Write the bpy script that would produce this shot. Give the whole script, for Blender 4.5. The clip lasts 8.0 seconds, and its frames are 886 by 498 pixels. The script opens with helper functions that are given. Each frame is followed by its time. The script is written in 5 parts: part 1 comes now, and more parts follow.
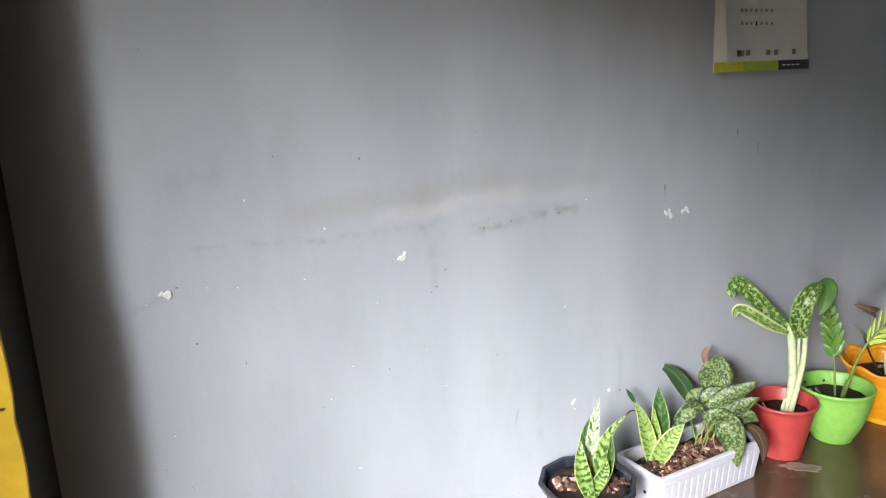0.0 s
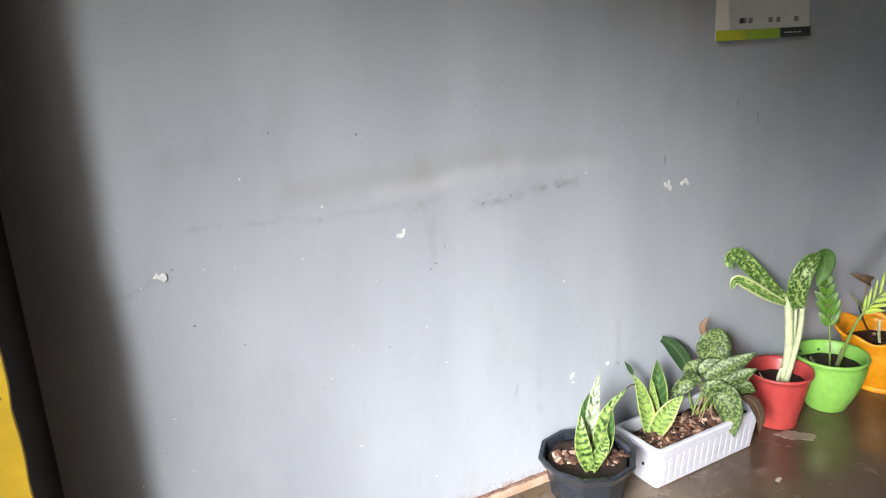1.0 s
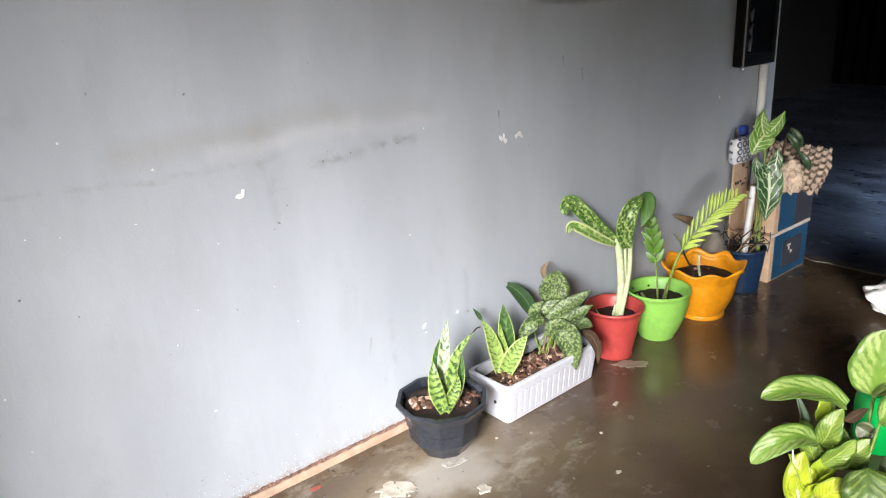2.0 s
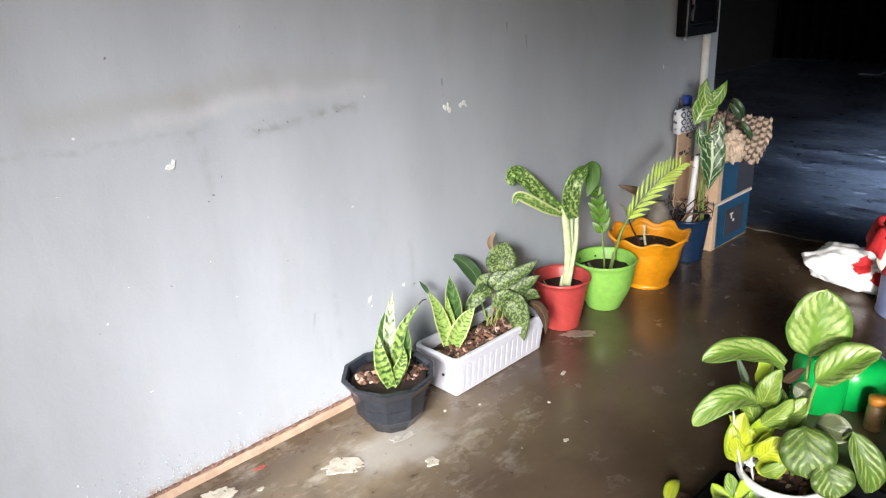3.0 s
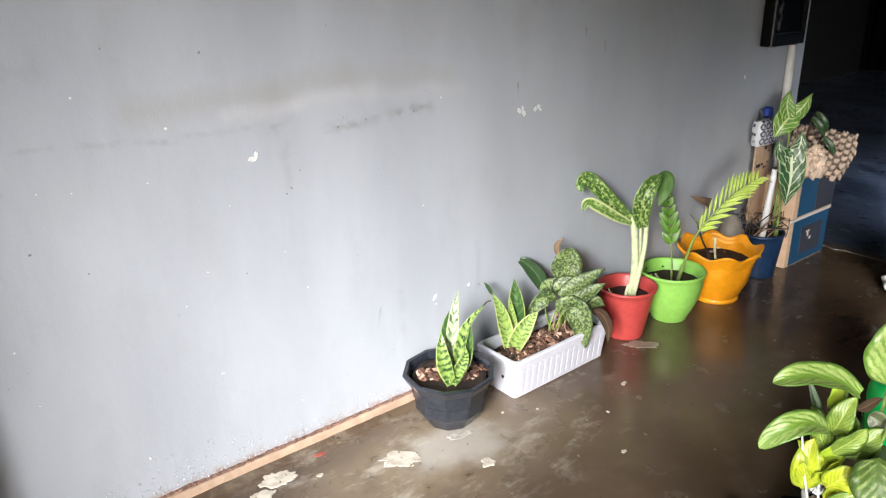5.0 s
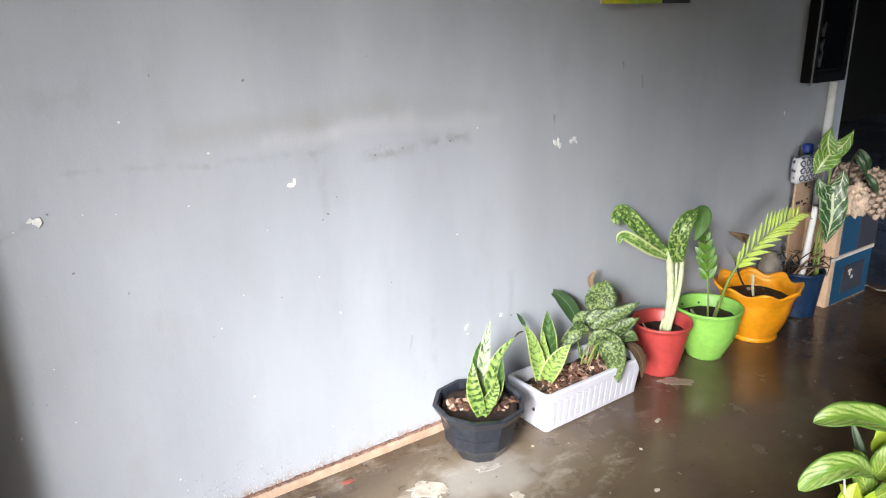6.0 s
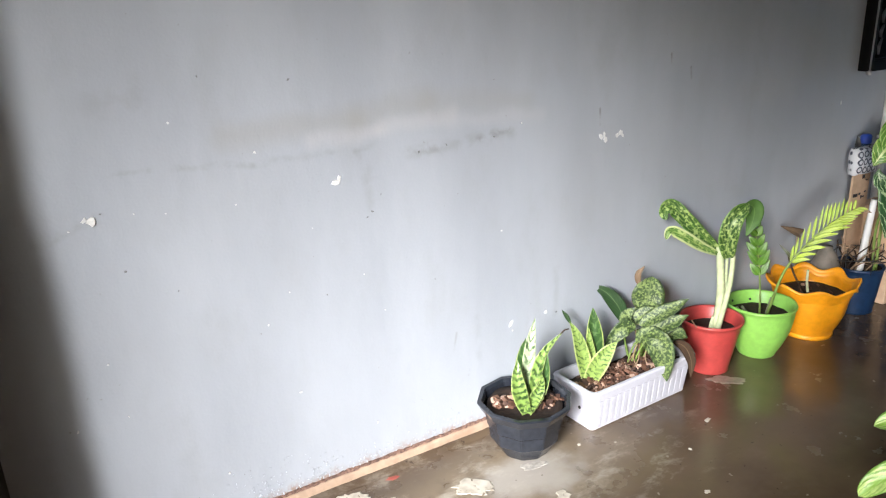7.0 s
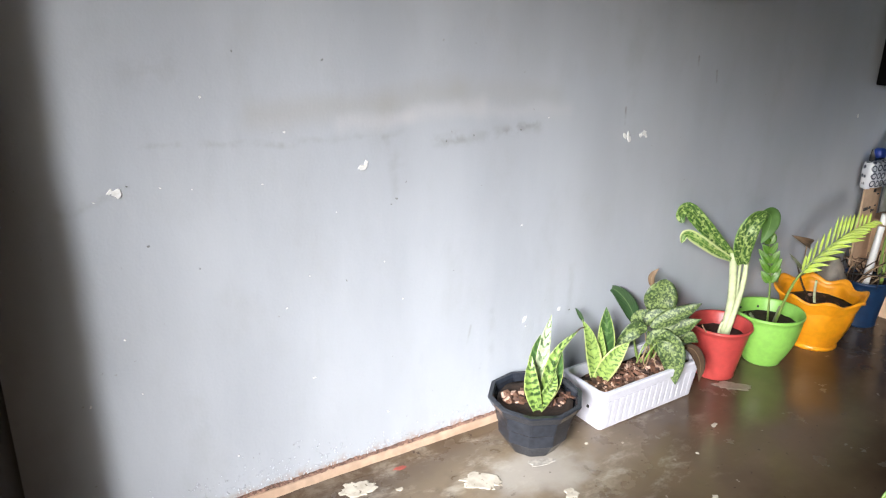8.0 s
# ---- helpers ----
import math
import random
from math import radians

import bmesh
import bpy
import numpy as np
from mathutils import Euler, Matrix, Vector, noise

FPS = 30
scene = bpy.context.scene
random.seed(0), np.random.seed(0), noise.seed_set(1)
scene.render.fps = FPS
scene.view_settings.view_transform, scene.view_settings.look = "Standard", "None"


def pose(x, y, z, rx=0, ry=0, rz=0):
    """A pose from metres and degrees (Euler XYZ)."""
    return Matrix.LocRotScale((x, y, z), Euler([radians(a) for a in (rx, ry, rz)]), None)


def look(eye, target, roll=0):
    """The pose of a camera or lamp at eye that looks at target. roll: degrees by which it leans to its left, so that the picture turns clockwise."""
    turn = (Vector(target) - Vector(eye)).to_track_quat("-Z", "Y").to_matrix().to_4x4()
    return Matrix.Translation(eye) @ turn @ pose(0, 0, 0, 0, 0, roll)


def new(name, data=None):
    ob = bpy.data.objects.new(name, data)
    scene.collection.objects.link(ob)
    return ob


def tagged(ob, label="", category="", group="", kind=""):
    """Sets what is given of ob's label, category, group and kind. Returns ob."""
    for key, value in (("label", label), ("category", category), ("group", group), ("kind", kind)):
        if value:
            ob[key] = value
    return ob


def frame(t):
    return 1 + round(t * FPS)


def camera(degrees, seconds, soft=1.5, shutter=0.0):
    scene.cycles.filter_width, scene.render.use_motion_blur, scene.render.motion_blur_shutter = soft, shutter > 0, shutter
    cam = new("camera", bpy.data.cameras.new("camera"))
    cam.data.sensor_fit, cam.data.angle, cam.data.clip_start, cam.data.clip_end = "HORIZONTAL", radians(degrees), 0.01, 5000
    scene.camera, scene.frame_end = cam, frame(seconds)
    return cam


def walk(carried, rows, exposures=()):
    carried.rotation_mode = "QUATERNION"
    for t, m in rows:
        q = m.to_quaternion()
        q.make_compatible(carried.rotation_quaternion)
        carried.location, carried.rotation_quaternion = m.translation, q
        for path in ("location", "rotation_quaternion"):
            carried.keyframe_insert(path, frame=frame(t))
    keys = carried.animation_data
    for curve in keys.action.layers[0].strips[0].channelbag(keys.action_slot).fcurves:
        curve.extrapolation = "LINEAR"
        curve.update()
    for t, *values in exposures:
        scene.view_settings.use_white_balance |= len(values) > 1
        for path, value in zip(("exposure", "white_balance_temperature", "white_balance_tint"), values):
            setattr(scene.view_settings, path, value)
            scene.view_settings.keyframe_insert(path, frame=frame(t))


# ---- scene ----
cam = camera(63.6, 8.0, 1.2)

PATH = [
    (0, (2.348, -1.482, 1.192), (3.236, 0.253, 0.735), -2.5),
    (0.5, (2.340, -1.430, 1.216), (3.216, 0.290, 0.679), -2.3),
    (1, (2.340, -1.439, 1.214), (3.242, 0.257, 0.660), -2.8),
    (1.5, (2.335, -1.412, 1.191), (3.399, 0.183, 0.623), -1.6),
    (2, (2.362, -1.522, 1.176), (3.546, -0.041, 0.537), -3.3),
    (2.2, (2.394, -1.515, 1.146), (3.614, -0.075, 0.479), -3.0),
    (3.3, (2.398, -1.518, 1.145), (3.682, -0.162, 0.430), -2.1),
    (3.5, (2.390, -1.516, 1.157), (3.688, -0.180, 0.429), -1.1),
    (4, (2.382, -1.525, 1.151), (3.658, -0.167, 0.422), -0.7),
    (4.5, (2.390, -1.547, 1.157), (3.592, -0.127, 0.423), -1.4),
    (4.7, (2.374, -1.514, 1.164), (3.537, -0.060, 0.436), -1.5),
    (5.8, (2.372, -1.509, 1.149), (3.479, 0.032, 0.519), -1.5),
    (6, (2.367, -1.515, 1.153), (3.451, 0.049, 0.538), -1.1),
    (6.5, (2.370, -1.504, 1.167), (3.367, 0.118, 0.555), -1.0),
    (7, (2.370, -1.503, 1.157), (3.352, 0.123, 0.529), -2.4),
    (7.5, (2.369, -1.480, 1.158), (3.372, 0.124, 0.506), -1.0),
    (8, (2.307, -1.444, 1.152), (3.315, 0.156, 0.500), 1.0),
]
EXPOSURE = [(0, 1.90, 6480, 10), (1, 1.93, 6480, 10), (1.5, 2.05, 6420, 10), (2.2, 1.98, 6640, 10), (4.7, 1.98, 6640, 10), (6, 2.04, 6520, 10), (8, 2.03, 6480, 10)]
walk(cam, [(t, look(eye, target, roll)) for t, eye, target, roll in PATH], EXPOSURE)

# ---- world, daylight and exposure ----
world = bpy.data.worlds.new("world")
scene.world = world
world.use_nodes = True
wn = world.node_tree.nodes
sky = wn.new("ShaderNodeTexSky")
sky.sky_type, sky.sun_disc = "NISHITA", False
sky.sun_elevation, sky.sun_rotation = radians(23.5), radians(234.7)
world.node_tree.links.new(sky.outputs[0], wn["Background"].inputs[0])
wn["Background"].inputs[1].default_value = 0.06


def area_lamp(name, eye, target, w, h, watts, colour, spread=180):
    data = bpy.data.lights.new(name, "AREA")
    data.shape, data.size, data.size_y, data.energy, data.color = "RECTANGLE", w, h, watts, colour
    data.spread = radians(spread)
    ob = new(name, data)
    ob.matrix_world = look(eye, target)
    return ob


# bright hazy sky that shines in through the open front doorway, low from the west
glow = bpy.data.lights.new("sun", "SUN")
glow.energy, glow.angle, glow.color = 3.4, radians(22), (0.98, 0.985, 1.0)
new("sun", glow).matrix_world = look((-6, -5, 4), Vector((-6, -5, 4)) + Vector((0.816, 0.578, -0.435)))
# added low fill lamp from the front, across the floor to the clutter
area_lamp("front_window_daylight", (0.93, -3.6, 0.9), (4.95, -0.98, 0.12), 1.15, 0.7, 3.0, (0.99, 0.985, 0.97), 22)
# added fill lamp for the back room floor, in an assumed window
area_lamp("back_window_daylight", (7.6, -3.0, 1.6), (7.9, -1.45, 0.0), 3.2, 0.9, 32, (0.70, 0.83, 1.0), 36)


# ---- node helpers and materials ----
class Nodes:
    """A node material with short ways to add nodes."""

    def __init__(self, name, rough=0.5, metal=0.0, spec=0.5):
        self.mat = bpy.data.materials.new(name)
        self.mat.use_nodes = True
        self.t = self.mat.node_tree
        self.bsdf = self.t.nodes["Principled BSDF"]
        self.bsdf.inputs["Roughness"].default_value = rough
        self.bsdf.inputs["Metallic"].default_value = metal
        self.bsdf.inputs["Specular IOR Level"].default_value = spec

    def put(self, socket, value):
        if isinstance(value, bpy.types.NodeSocket):
            self.t.links.new(value, socket)
        else:
            socket.default_value = value

    def math(self, op, a, b=0.0, c=0.0, clamp=False):
        n = self.t.nodes.new("ShaderNodeMath")
        n.operation, n.use_clamp = op, clamp
        for i, v in enumerate((a, b, c)):
            self.put(n.inputs[i], v)
        return n.outputs[0]

    def vec(self, op, a, b=(0, 0, 0)):
        n = self.t.nodes.new("ShaderNodeVectorMath")
        n.operation = op
        self.put(n.inputs[0], a)
        if op == "SCALE":
            self.put(n.inputs["Scale"], b)
        else:
            self.put(n.inputs[1], b)
        return n.outputs["Value"] if op in ("LENGTH", "DOT_PRODUCT", "DISTANCE") else n.outputs["Vector"]

    def place(self):
        return self.t.nodes.new("ShaderNodeNewGeometry").outputs["Position"]

    def local(self):
        return self.t.nodes.new("ShaderNodeTexCoord").outputs["Object"]

    def uv(self):
        s = self.t.nodes.new("ShaderNodeSeparateXYZ")
        self.t.links.new(self.t.nodes.new("ShaderNodeTexCoord").outputs["UV"], s.inputs[0])
        return s.outputs[0], s.outputs[1]

    def split(self, v):
        s = self.t.nodes.new("ShaderNodeSeparateXYZ")
        self.t.links.new(v, s.inputs[0])
        return s.outputs

    def noise(self, at, scale, detail=4, rough=0.55, stretch=None):
        if stretch:
            at = self.vec("MULTIPLY", at, stretch)
        n = self.t.nodes.new("ShaderNodeTexNoise")
        self.put(n.inputs["Vector"], at)
        n.inputs["Scale"].default_value = scale
        n.inputs["Detail"].default_value = detail
        n.inputs["Roughness"].default_value = rough
        return n.outputs["Fac"]

    def cnoise(self, at, scale):
        n = self.t.nodes.new("ShaderNodeTexNoise")
        self.put(n.inputs["Vector"], at)
        n.inputs["Scale"].default_value = scale
        return n.outputs["Color"]

    def ramp(self, v, lo, hi, a=0.0, b=1.0):
        n = self.t.nodes.new("ShaderNodeMapRange")
        n.interpolation_type = "SMOOTHSTEP"
        for i, x in enumerate((v, lo, hi, a, b)):
            self.put(n.inputs[i], x)
        return n.outputs[0]

    def mix(self, fac, a, b):
        n = self.t.nodes.new("ShaderNodeMix")
        n.data_type = "RGBA"
        self.put(n.inputs[0], fac)
        self.put(n.inputs[6], a if isinstance(a, bpy.types.NodeSocket) else (*a, 1))
        self.put(n.inputs[7], b if isinstance(b, bpy.types.NodeSocket) else (*b, 1))
        return n.outputs[2]

    def bump(self, height, strength, distance=0.01):
        n = self.t.nodes.new("ShaderNodeBump")
        self.put(n.inputs["Height"], height)
        n.inputs["Strength"].default_value = strength
        n.inputs["Distance"].default_value = distance
        self.t.links.new(n.outputs[0], self.bsdf.inputs["Normal"])

    def done(self, colour=None, rough=None):
        if colour is not None:
            self.put(self.bsdf.inputs["Base Color"], colour if isinstance(colour, bpy.types.NodeSocket) else (*colour, 1))
        if rough is not None:
            self.put(self.bsdf.inputs["Roughness"], rough)
        return self.mat

    def line(self, p, ax, az, bx, bz, wide):
        """1 on the line from a to b on the wall, 0 at that distance from it."""
        ab = Vector((bx - ax, 0, bz - az))
        rel = self.vec("SUBTRACT", p, (ax, 0, az))
        k = self.math("MULTIPLY", self.vec("DOT_PRODUCT", rel, ab), 1 / ab.length_squared, clamp=True)
        n = self.t.nodes.new("ShaderNodeVectorMath")
        n.operation = "SCALE"
        n.inputs[0].default_value = ab
        self.t.links.new(k, n.inputs["Scale"])
        return self.ramp(self.vec("LENGTH", self.vec("SUBTRACT", rel, n.outputs["Vector"])), 0.0, wide, 1.0, 0.0)


def plain(name, colour, rough=0.5, vary=0.15, scale=30, metal=0.0, bump=0.0, spec=0.5, dirt=None):
    """A surface of one colour with grain, blotches and fine relief."""
    m = Nodes(name, rough, metal, spec)
    p = m.local()
    fine, wide = m.noise(p, scale, 5), m.noise(p, scale * 0.17, 3)
    c = m.mix(m.ramp(fine, 0.3, 0.7), [v * (1 - vary) for v in colour], [min(1, v * (1 + vary)) for v in colour])
    c = m.mix(m.ramp(wide, 0.45, 0.75, 0, 0.5), c, dirt or [v * (1 - 2 * vary) for v in colour])
    if bump:
        m.bump(fine, bump, 0.004)
    return m.done(c, m.math("ADD", m.math("MULTIPLY", fine, 0.15), rough - 0.07))


def wall_paint():
    m = Nodes("grey_wall_paint", 0.42)
    p = m.place()
    x, y, z = m.split(p)
    wob = m.math("MULTIPLY", m.math("SUBTRACT", m.noise(p, 9, 4), 0.5), 0.05)
    flat = m.vec("ADD", m.vec("MULTIPLY", p, (1, 0, 1)), (0, 0, 0))
    comb = m.t.nodes.new("ShaderNodeCombineXYZ")
    m.t.links.new(wob, comb.inputs[2])
    flat = m.vec("ADD", flat, comb.outputs[0])
    streak = m.noise(p, 3.2, 3, 0.5, (1.6, 1, 0.55))
    cloud = m.noise(p, 1.7, 4)
    trowel = m.noise(p, 6, 5, 0.6, (1.2, 1, 0.7))
    fine = m.noise(p, 160, 3)
    c = m.mix(m.ramp(streak, 0.3, 0.7), (0.387, 0.412, 0.456), (0.432, 0.46, 0.507))
    c = m.mix(m.ramp(cloud, 0.45, 0.75, 0, 0.4), c, (0.395, 0.412, 0.436))
    c = m.mix(m.ramp(trowel, 0.5, 0.75, 0, 0.5), c, (0.36, 0.375, 0.40))
    brk = m.ramp(m.noise(p, 22, 5), 0.38, 0.62)
    dark = [(2.50, .885, 2.81, .868, .012, .28), (2.81, .868, 3.10, .868, .012, .22), (3.19, .838, 3.27, .842, .020, .45), (3.40, .848, 3.49, .856, .018, .5),
            (3.24, .842, 3.50, .852, .032, .3), (3.05, .86, 3.10, .80, .022, .22), (3.075, .80, 3.085, .71, .020, .22), (2.38, .775, 2.50, .80, .016, .3),
            (3.817, .84, 3.815, .885, .006, .9), (4.098, .985, 4.096, 1.01, .006, .9), (4.19, .935, 4.185, .97, .006, .9), (2.53, 1.02, 2.60, 1.03, .05, .2),
            (3.66, .30, 3.66, .45, .020, .2), (3.38, .20, 3.38, .36, .020, .15), (3.30, .28, 3.31, .33, .006, .4), (3.345, .19, 3.35, .21, .006, .5)]
    for ax, az, bx, bz, wide, much in dark:
        c = m.mix(m.math("MULTIPLY", m.math("MULTIPLY", m.line(flat, ax, az, bx, bz, wide), brk), much), c, (0.235, 0.227, 0.222))
    # brown band over pale band: shading of a trowel dent, painted as colour
    for ax, az, bx, bz, wide, much in [(2.76, .925, 3.06, .938, .05, .36), (3.06, .938, 3.25, .965, .05, .34), (3.25, .95, 3.55, .93, .05, .25)]:
        c = m.mix(m.math("MULTIPLY", m.line(flat, ax, az, bx, bz, wide), much), c, (0.34, 0.325, 0.30))
    for ax, az, bx, bz, wide, much in [(2.95, .895, 3.12, .905, .03, .3), (3.12, .905, 3.32, .92, .035, .32), (3.32, .90, 3.60, .89, .03, .2)]:
        c = m.mix(m.math("MULTIPLY", m.line(flat, ax, az, bx, bz, wide), much), c, (0.56, 0.56, 0.565))
    specks = m.ramp(m.noise(p, 75, 2), 0.735, 0.76)
    c = m.mix(m.math("MULTIPLY", specks, 0.55), c, (0.24, 0.23, 0.22))
    low = m.ramp(m.math("ADD", z, m.math("MULTIPLY", m.noise(p, 18, 5), 0.07)), 0.055, 0.10, 1.0, 0.0)
    c = m.mix(m.math("MULTIPLY", low, m.ramp(m.noise(p, 60, 4), 0.35, 0.6)), c, (0.30, 0.19, 0.13))
    relief = m.math("ADD", m.math("MULTIPLY", streak, 0.7), m.math("ADD", m.math("MULTIPLY", fine, 0.06), cloud))
    m.bump(m.math("ADD", relief, m.math("MULTIPLY", trowel, 0.35)), 0.2, 0.03)
    return m.done(c, m.ramp(streak, 0.3, 0.7, 0.36, 0.5))


def floor_concrete():
    m = Nodes("brown_polished_concrete", 0.25)
    p = m.place()
    x, y, z = m.split(p)
    big, mid, fine = m.noise(p, 1.6, 5), m.noise(p, 7, 6, 0.6), m.noise(p, 90, 3)
    c = m.mix(m.ramp(big, 0.35, 0.68), (0.066, 0.043, 0.027), (0.125, 0.085, 0.054))
    c = m.mix(m.ramp(mid, 0.5, 0.75, 0, 0.55), c, (0.12, 0.088, 0.062))
    # dry worn patch beside the wall
    r = m.vec("LENGTH", m.vec("MULTIPLY", m.vec("SUBTRACT", p, (3.3, -0.25, 0)), (0.95, 2.1, 0)))
    worn = m.math("MULTIPLY", m.ramp(m.math("ADD", r, m.math("MULTIPLY", mid, 0.5)), 0.38, 0.85, 1, 0), m.ramp(m.noise(p, 14, 5), 0.3, 0.58, 0.45, 1))
    c = m.mix(m.math("MULTIPLY", worn, 0.8), c, (0.26, 0.20, 0.13))
    wisp = m.ramp(m.noise(m.vec("ADD", p, m.vec("MULTIPLY", m.vec("SUBTRACT", m.cnoise(p, 4), (0.5, 0.5, 0.5)), (0.06, 0.06, 0))), 9, 9, 0.7, (0.8, 1.6, 1)), 0.50, 0.70)
    near = m.ramp(m.math("ADD", r, m.math("MULTIPLY", mid, 0.3)), 0.42, 0.95, 1, 0.04)
    c = m.mix(m.math("MULTIPLY", m.math("MULTIPLY", wisp, near), 0.6), c, (0.50, 0.45, 0.37))
    scuff = m.vec("LENGTH", m.vec("MULTIPLY", m.vec("SUBTRACT", p, (3.36, -0.25, 0)), (1.0, 1.5, 0)))
    c = m.mix(m.math("MULTIPLY", m.ramp(m.math("ADD", scuff, m.math("MULTIPLY", m.noise(p, 11, 6), 0.22)), 0.17, 0.32, 1, 0), 0.6), c, (0.52, 0.49, 0.45))
    spots = m.ramp(m.noise(p, 34, 2), 0.72, 0.76)
    c = m.mix(m.math("MULTIPLY", spots, 0.6), c, (0.33, 0.28, 0.23))
    c = m.mix(m.math("MULTIPLY", m.ramp(m.noise(p, 55, 3), 0.68, 0.74), 0.7), c, (0.03, 0.02, 0.015))
    m.bump(m.math("ADD", mid, m.math("MULTIPLY", fine, 0.12)), 0.10, 0.01)
    rough = m.math("ADD", m.ramp(mid, 0.3, 0.75, 0.13, 0.3), m.math("MULTIPLY", worn, 0.25))
    return m.done(c, rough)


def back_floor():
    m = Nodes("blue_grey_screed", 0.4)
    p = m.place()
    a, b = m.noise(p, 2.2, 5, 0.6, (1.5, 0.7, 1)), m.noise(p, 8, 7, 0.65, (1.7, 0.75, 1))
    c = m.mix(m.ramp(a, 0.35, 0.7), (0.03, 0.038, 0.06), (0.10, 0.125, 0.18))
    # pale streaks paint glints of reflected light into the screed
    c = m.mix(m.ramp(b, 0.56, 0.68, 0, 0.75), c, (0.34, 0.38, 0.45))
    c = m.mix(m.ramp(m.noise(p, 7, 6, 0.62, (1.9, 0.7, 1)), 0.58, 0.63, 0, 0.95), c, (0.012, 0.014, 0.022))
    m.bump(b, 0.35, 0.02)
    return m.done(c, m.ramp(b, 0.3, 0.7, 0.25, 0.5))


def leaf_mat(name, body, rib, edge, chevron=0.0, chev_col=None, freq=9.0, slant=1.2, sharp=0.25, speckle=0.0, speck_col=None, rib_w=0.035, edge_from=0.36, rough=0.36, spk_scale=60, edge_amt=0.8, spk_from=0.47):
    """A leaf: u runs from stalk to tip, v across; midrib, side veins or cross bands, margin and blotches."""
    m = Nodes(name, rough)
    u, v = m.uv()
    p = m.local()
    off = m.math("ABSOLUTE", m.math("SUBTRACT", v, 0.5))
    wob = m.math("MULTIPLY", m.math("SUBTRACT", m.noise(p, 60, 4), 0.5), 0.2)
    c = m.mix(m.ramp(m.noise(p, 25, 4), 0.3, 0.7), [k * 0.82 for k in body], [k * 1.15 for k in body])
    if speckle:
        c = m.mix(m.math("MULTIPLY", m.ramp(m.noise(p, spk_scale, 4), spk_from, spk_from + 0.08), speckle), c, speck_col)
    if chevron:
        torn = m.ramp(m.noise(p, 38, 4), 0.36, 0.6, 0.5, 1)
        wave = m.math("SINE", m.math("MULTIPLY", m.math("ADD", m.math("SUBTRACT", u, m.math("MULTIPLY", off, slant)), wob), freq * 6.2832))
        c = m.mix(m.math("MULTIPLY", m.math("MULTIPLY", m.ramp(wave, 1 - sharp * 4, 1 - sharp), torn), chevron), c, chev_col)
    c = m.mix(m.math("MULTIPLY", m.ramp(m.math("ADD", off, wob), edge_from, edge_from + 0.08), edge_amt), c, edge)
    c = m.mix(m.ramp(off, rib_w * 0.4, rib_w, 0.9, 0), c, rib)
    m.bump(m.math("SINE", m.math("MULTIPLY", m.math("SUBTRACT", u, m.math("MULTIPLY", off, 1.2)), freq * 6.2832)), 0.12, 0.003)
    m.bsdf.inputs["Subsurface Weight"].default_value = 0.0
    m.bsdf.inputs["Transmission Weight"].default_value = 0.0
    return m.done(c, m.math("ADD", rough - 0.08, m.math("MULTIPLY", m.noise(p, 40, 3), 0.16)))


def porous_spill():
    m = Nodes("dried_plaster_spill", 0.75)
    p = m.place()
    pit = m.ramp(m.noise(p, 62, 5, 0.65), 0.58, 0.66)
    c = m.mix(m.ramp(m.noise(p, 30, 4), 0.3, 0.7), (0.42, 0.37, 0.30), (0.62, 0.57, 0.48))
    c = m.mix(pit, c, (0.16, 0.115, 0.075))
    m.bump(m.math("SUBTRACT", 1.0, pit), 0.5, 0.003)
    return m.done(c, 0.75)


WALL = wall_paint()
FLOOR = floor_concrete()
BACK_FLOOR = back_floor()
BROWN = plain("dark_brown_surface", (0.028, 0.020, 0.013), 0.5, 0.25, 25, bump=0.1)
# plaster near black: the back room's lack of light is in the colour
DARK_WALL = plain("shade_black_plaster", (0.003, 0.003, 0.0034), 0.8, 0.2, 12, bump=0.2)
# unseen walls and ceiling kept dark so that less light bounces back
ROOM_WALL = plain("low_bounce_plaster", (0.12, 0.12, 0.118), 0.8, 0.12, 12, bump=0.2)
CEIL = plain("ceiling_board", (0.12, 0.115, 0.11), 0.8, 0.1, 8)
TAN = plain("tan_skirting", (0.44, 0.31, 0.225), 0.5, 0.12, 40, bump=0.15, dirt=(0.30, 0.19, 0.125))
CHIP = plain("bare_white_plaster", (0.74, 0.74, 0.73), 0.7, 0.08, 200, bump=0.3)
SPILL = porous_spill()
YELLOW = plain("yellow_wall_paint", (0.74, 0.49, 0.035), 0.45, 0.1, 22, bump=0.15, dirt=(0.62, 0.37, 0.03))
PATCH = plain("bare_greenish_plaster", (0.55, 0.58, 0.42), 0.7, 0.25, 60, bump=0.4)
BLACK_PLASTIC = plain("dark_grey_plastic", (0.021, 0.024, 0.032), 0.21, 0.2, 45, dirt=(0.048, 0.052, 0.062))
WHITE_PLASTIC = plain("white_lilac_plastic", (0.66, 0.66, 0.74), 0.38, 0.06, 40, dirt=(0.55, 0.54, 0.58))
RED_PLASTIC = plain("coral_red_plastic", (0.48, 0.062, 0.056), 0.38, 0.1, 40, dirt=(0.39, 0.05, 0.043))
GREEN_PLASTIC = plain("lime_green_plastic", (0.26, 0.54, 0.10), 0.34, 0.08, 40, dirt=(0.22, 0.47, 0.09))
ORANGE_PLASTIC = plain("orange_plastic", (0.88, 0.35, 0.012), 0.34, 0.08, 40, dirt=(0.76, 0.28, 0.012))
BLUE_PLASTIC = plain("navy_blue_plastic", (0.008, 0.028, 0.075), 0.4, 0.2, 40)
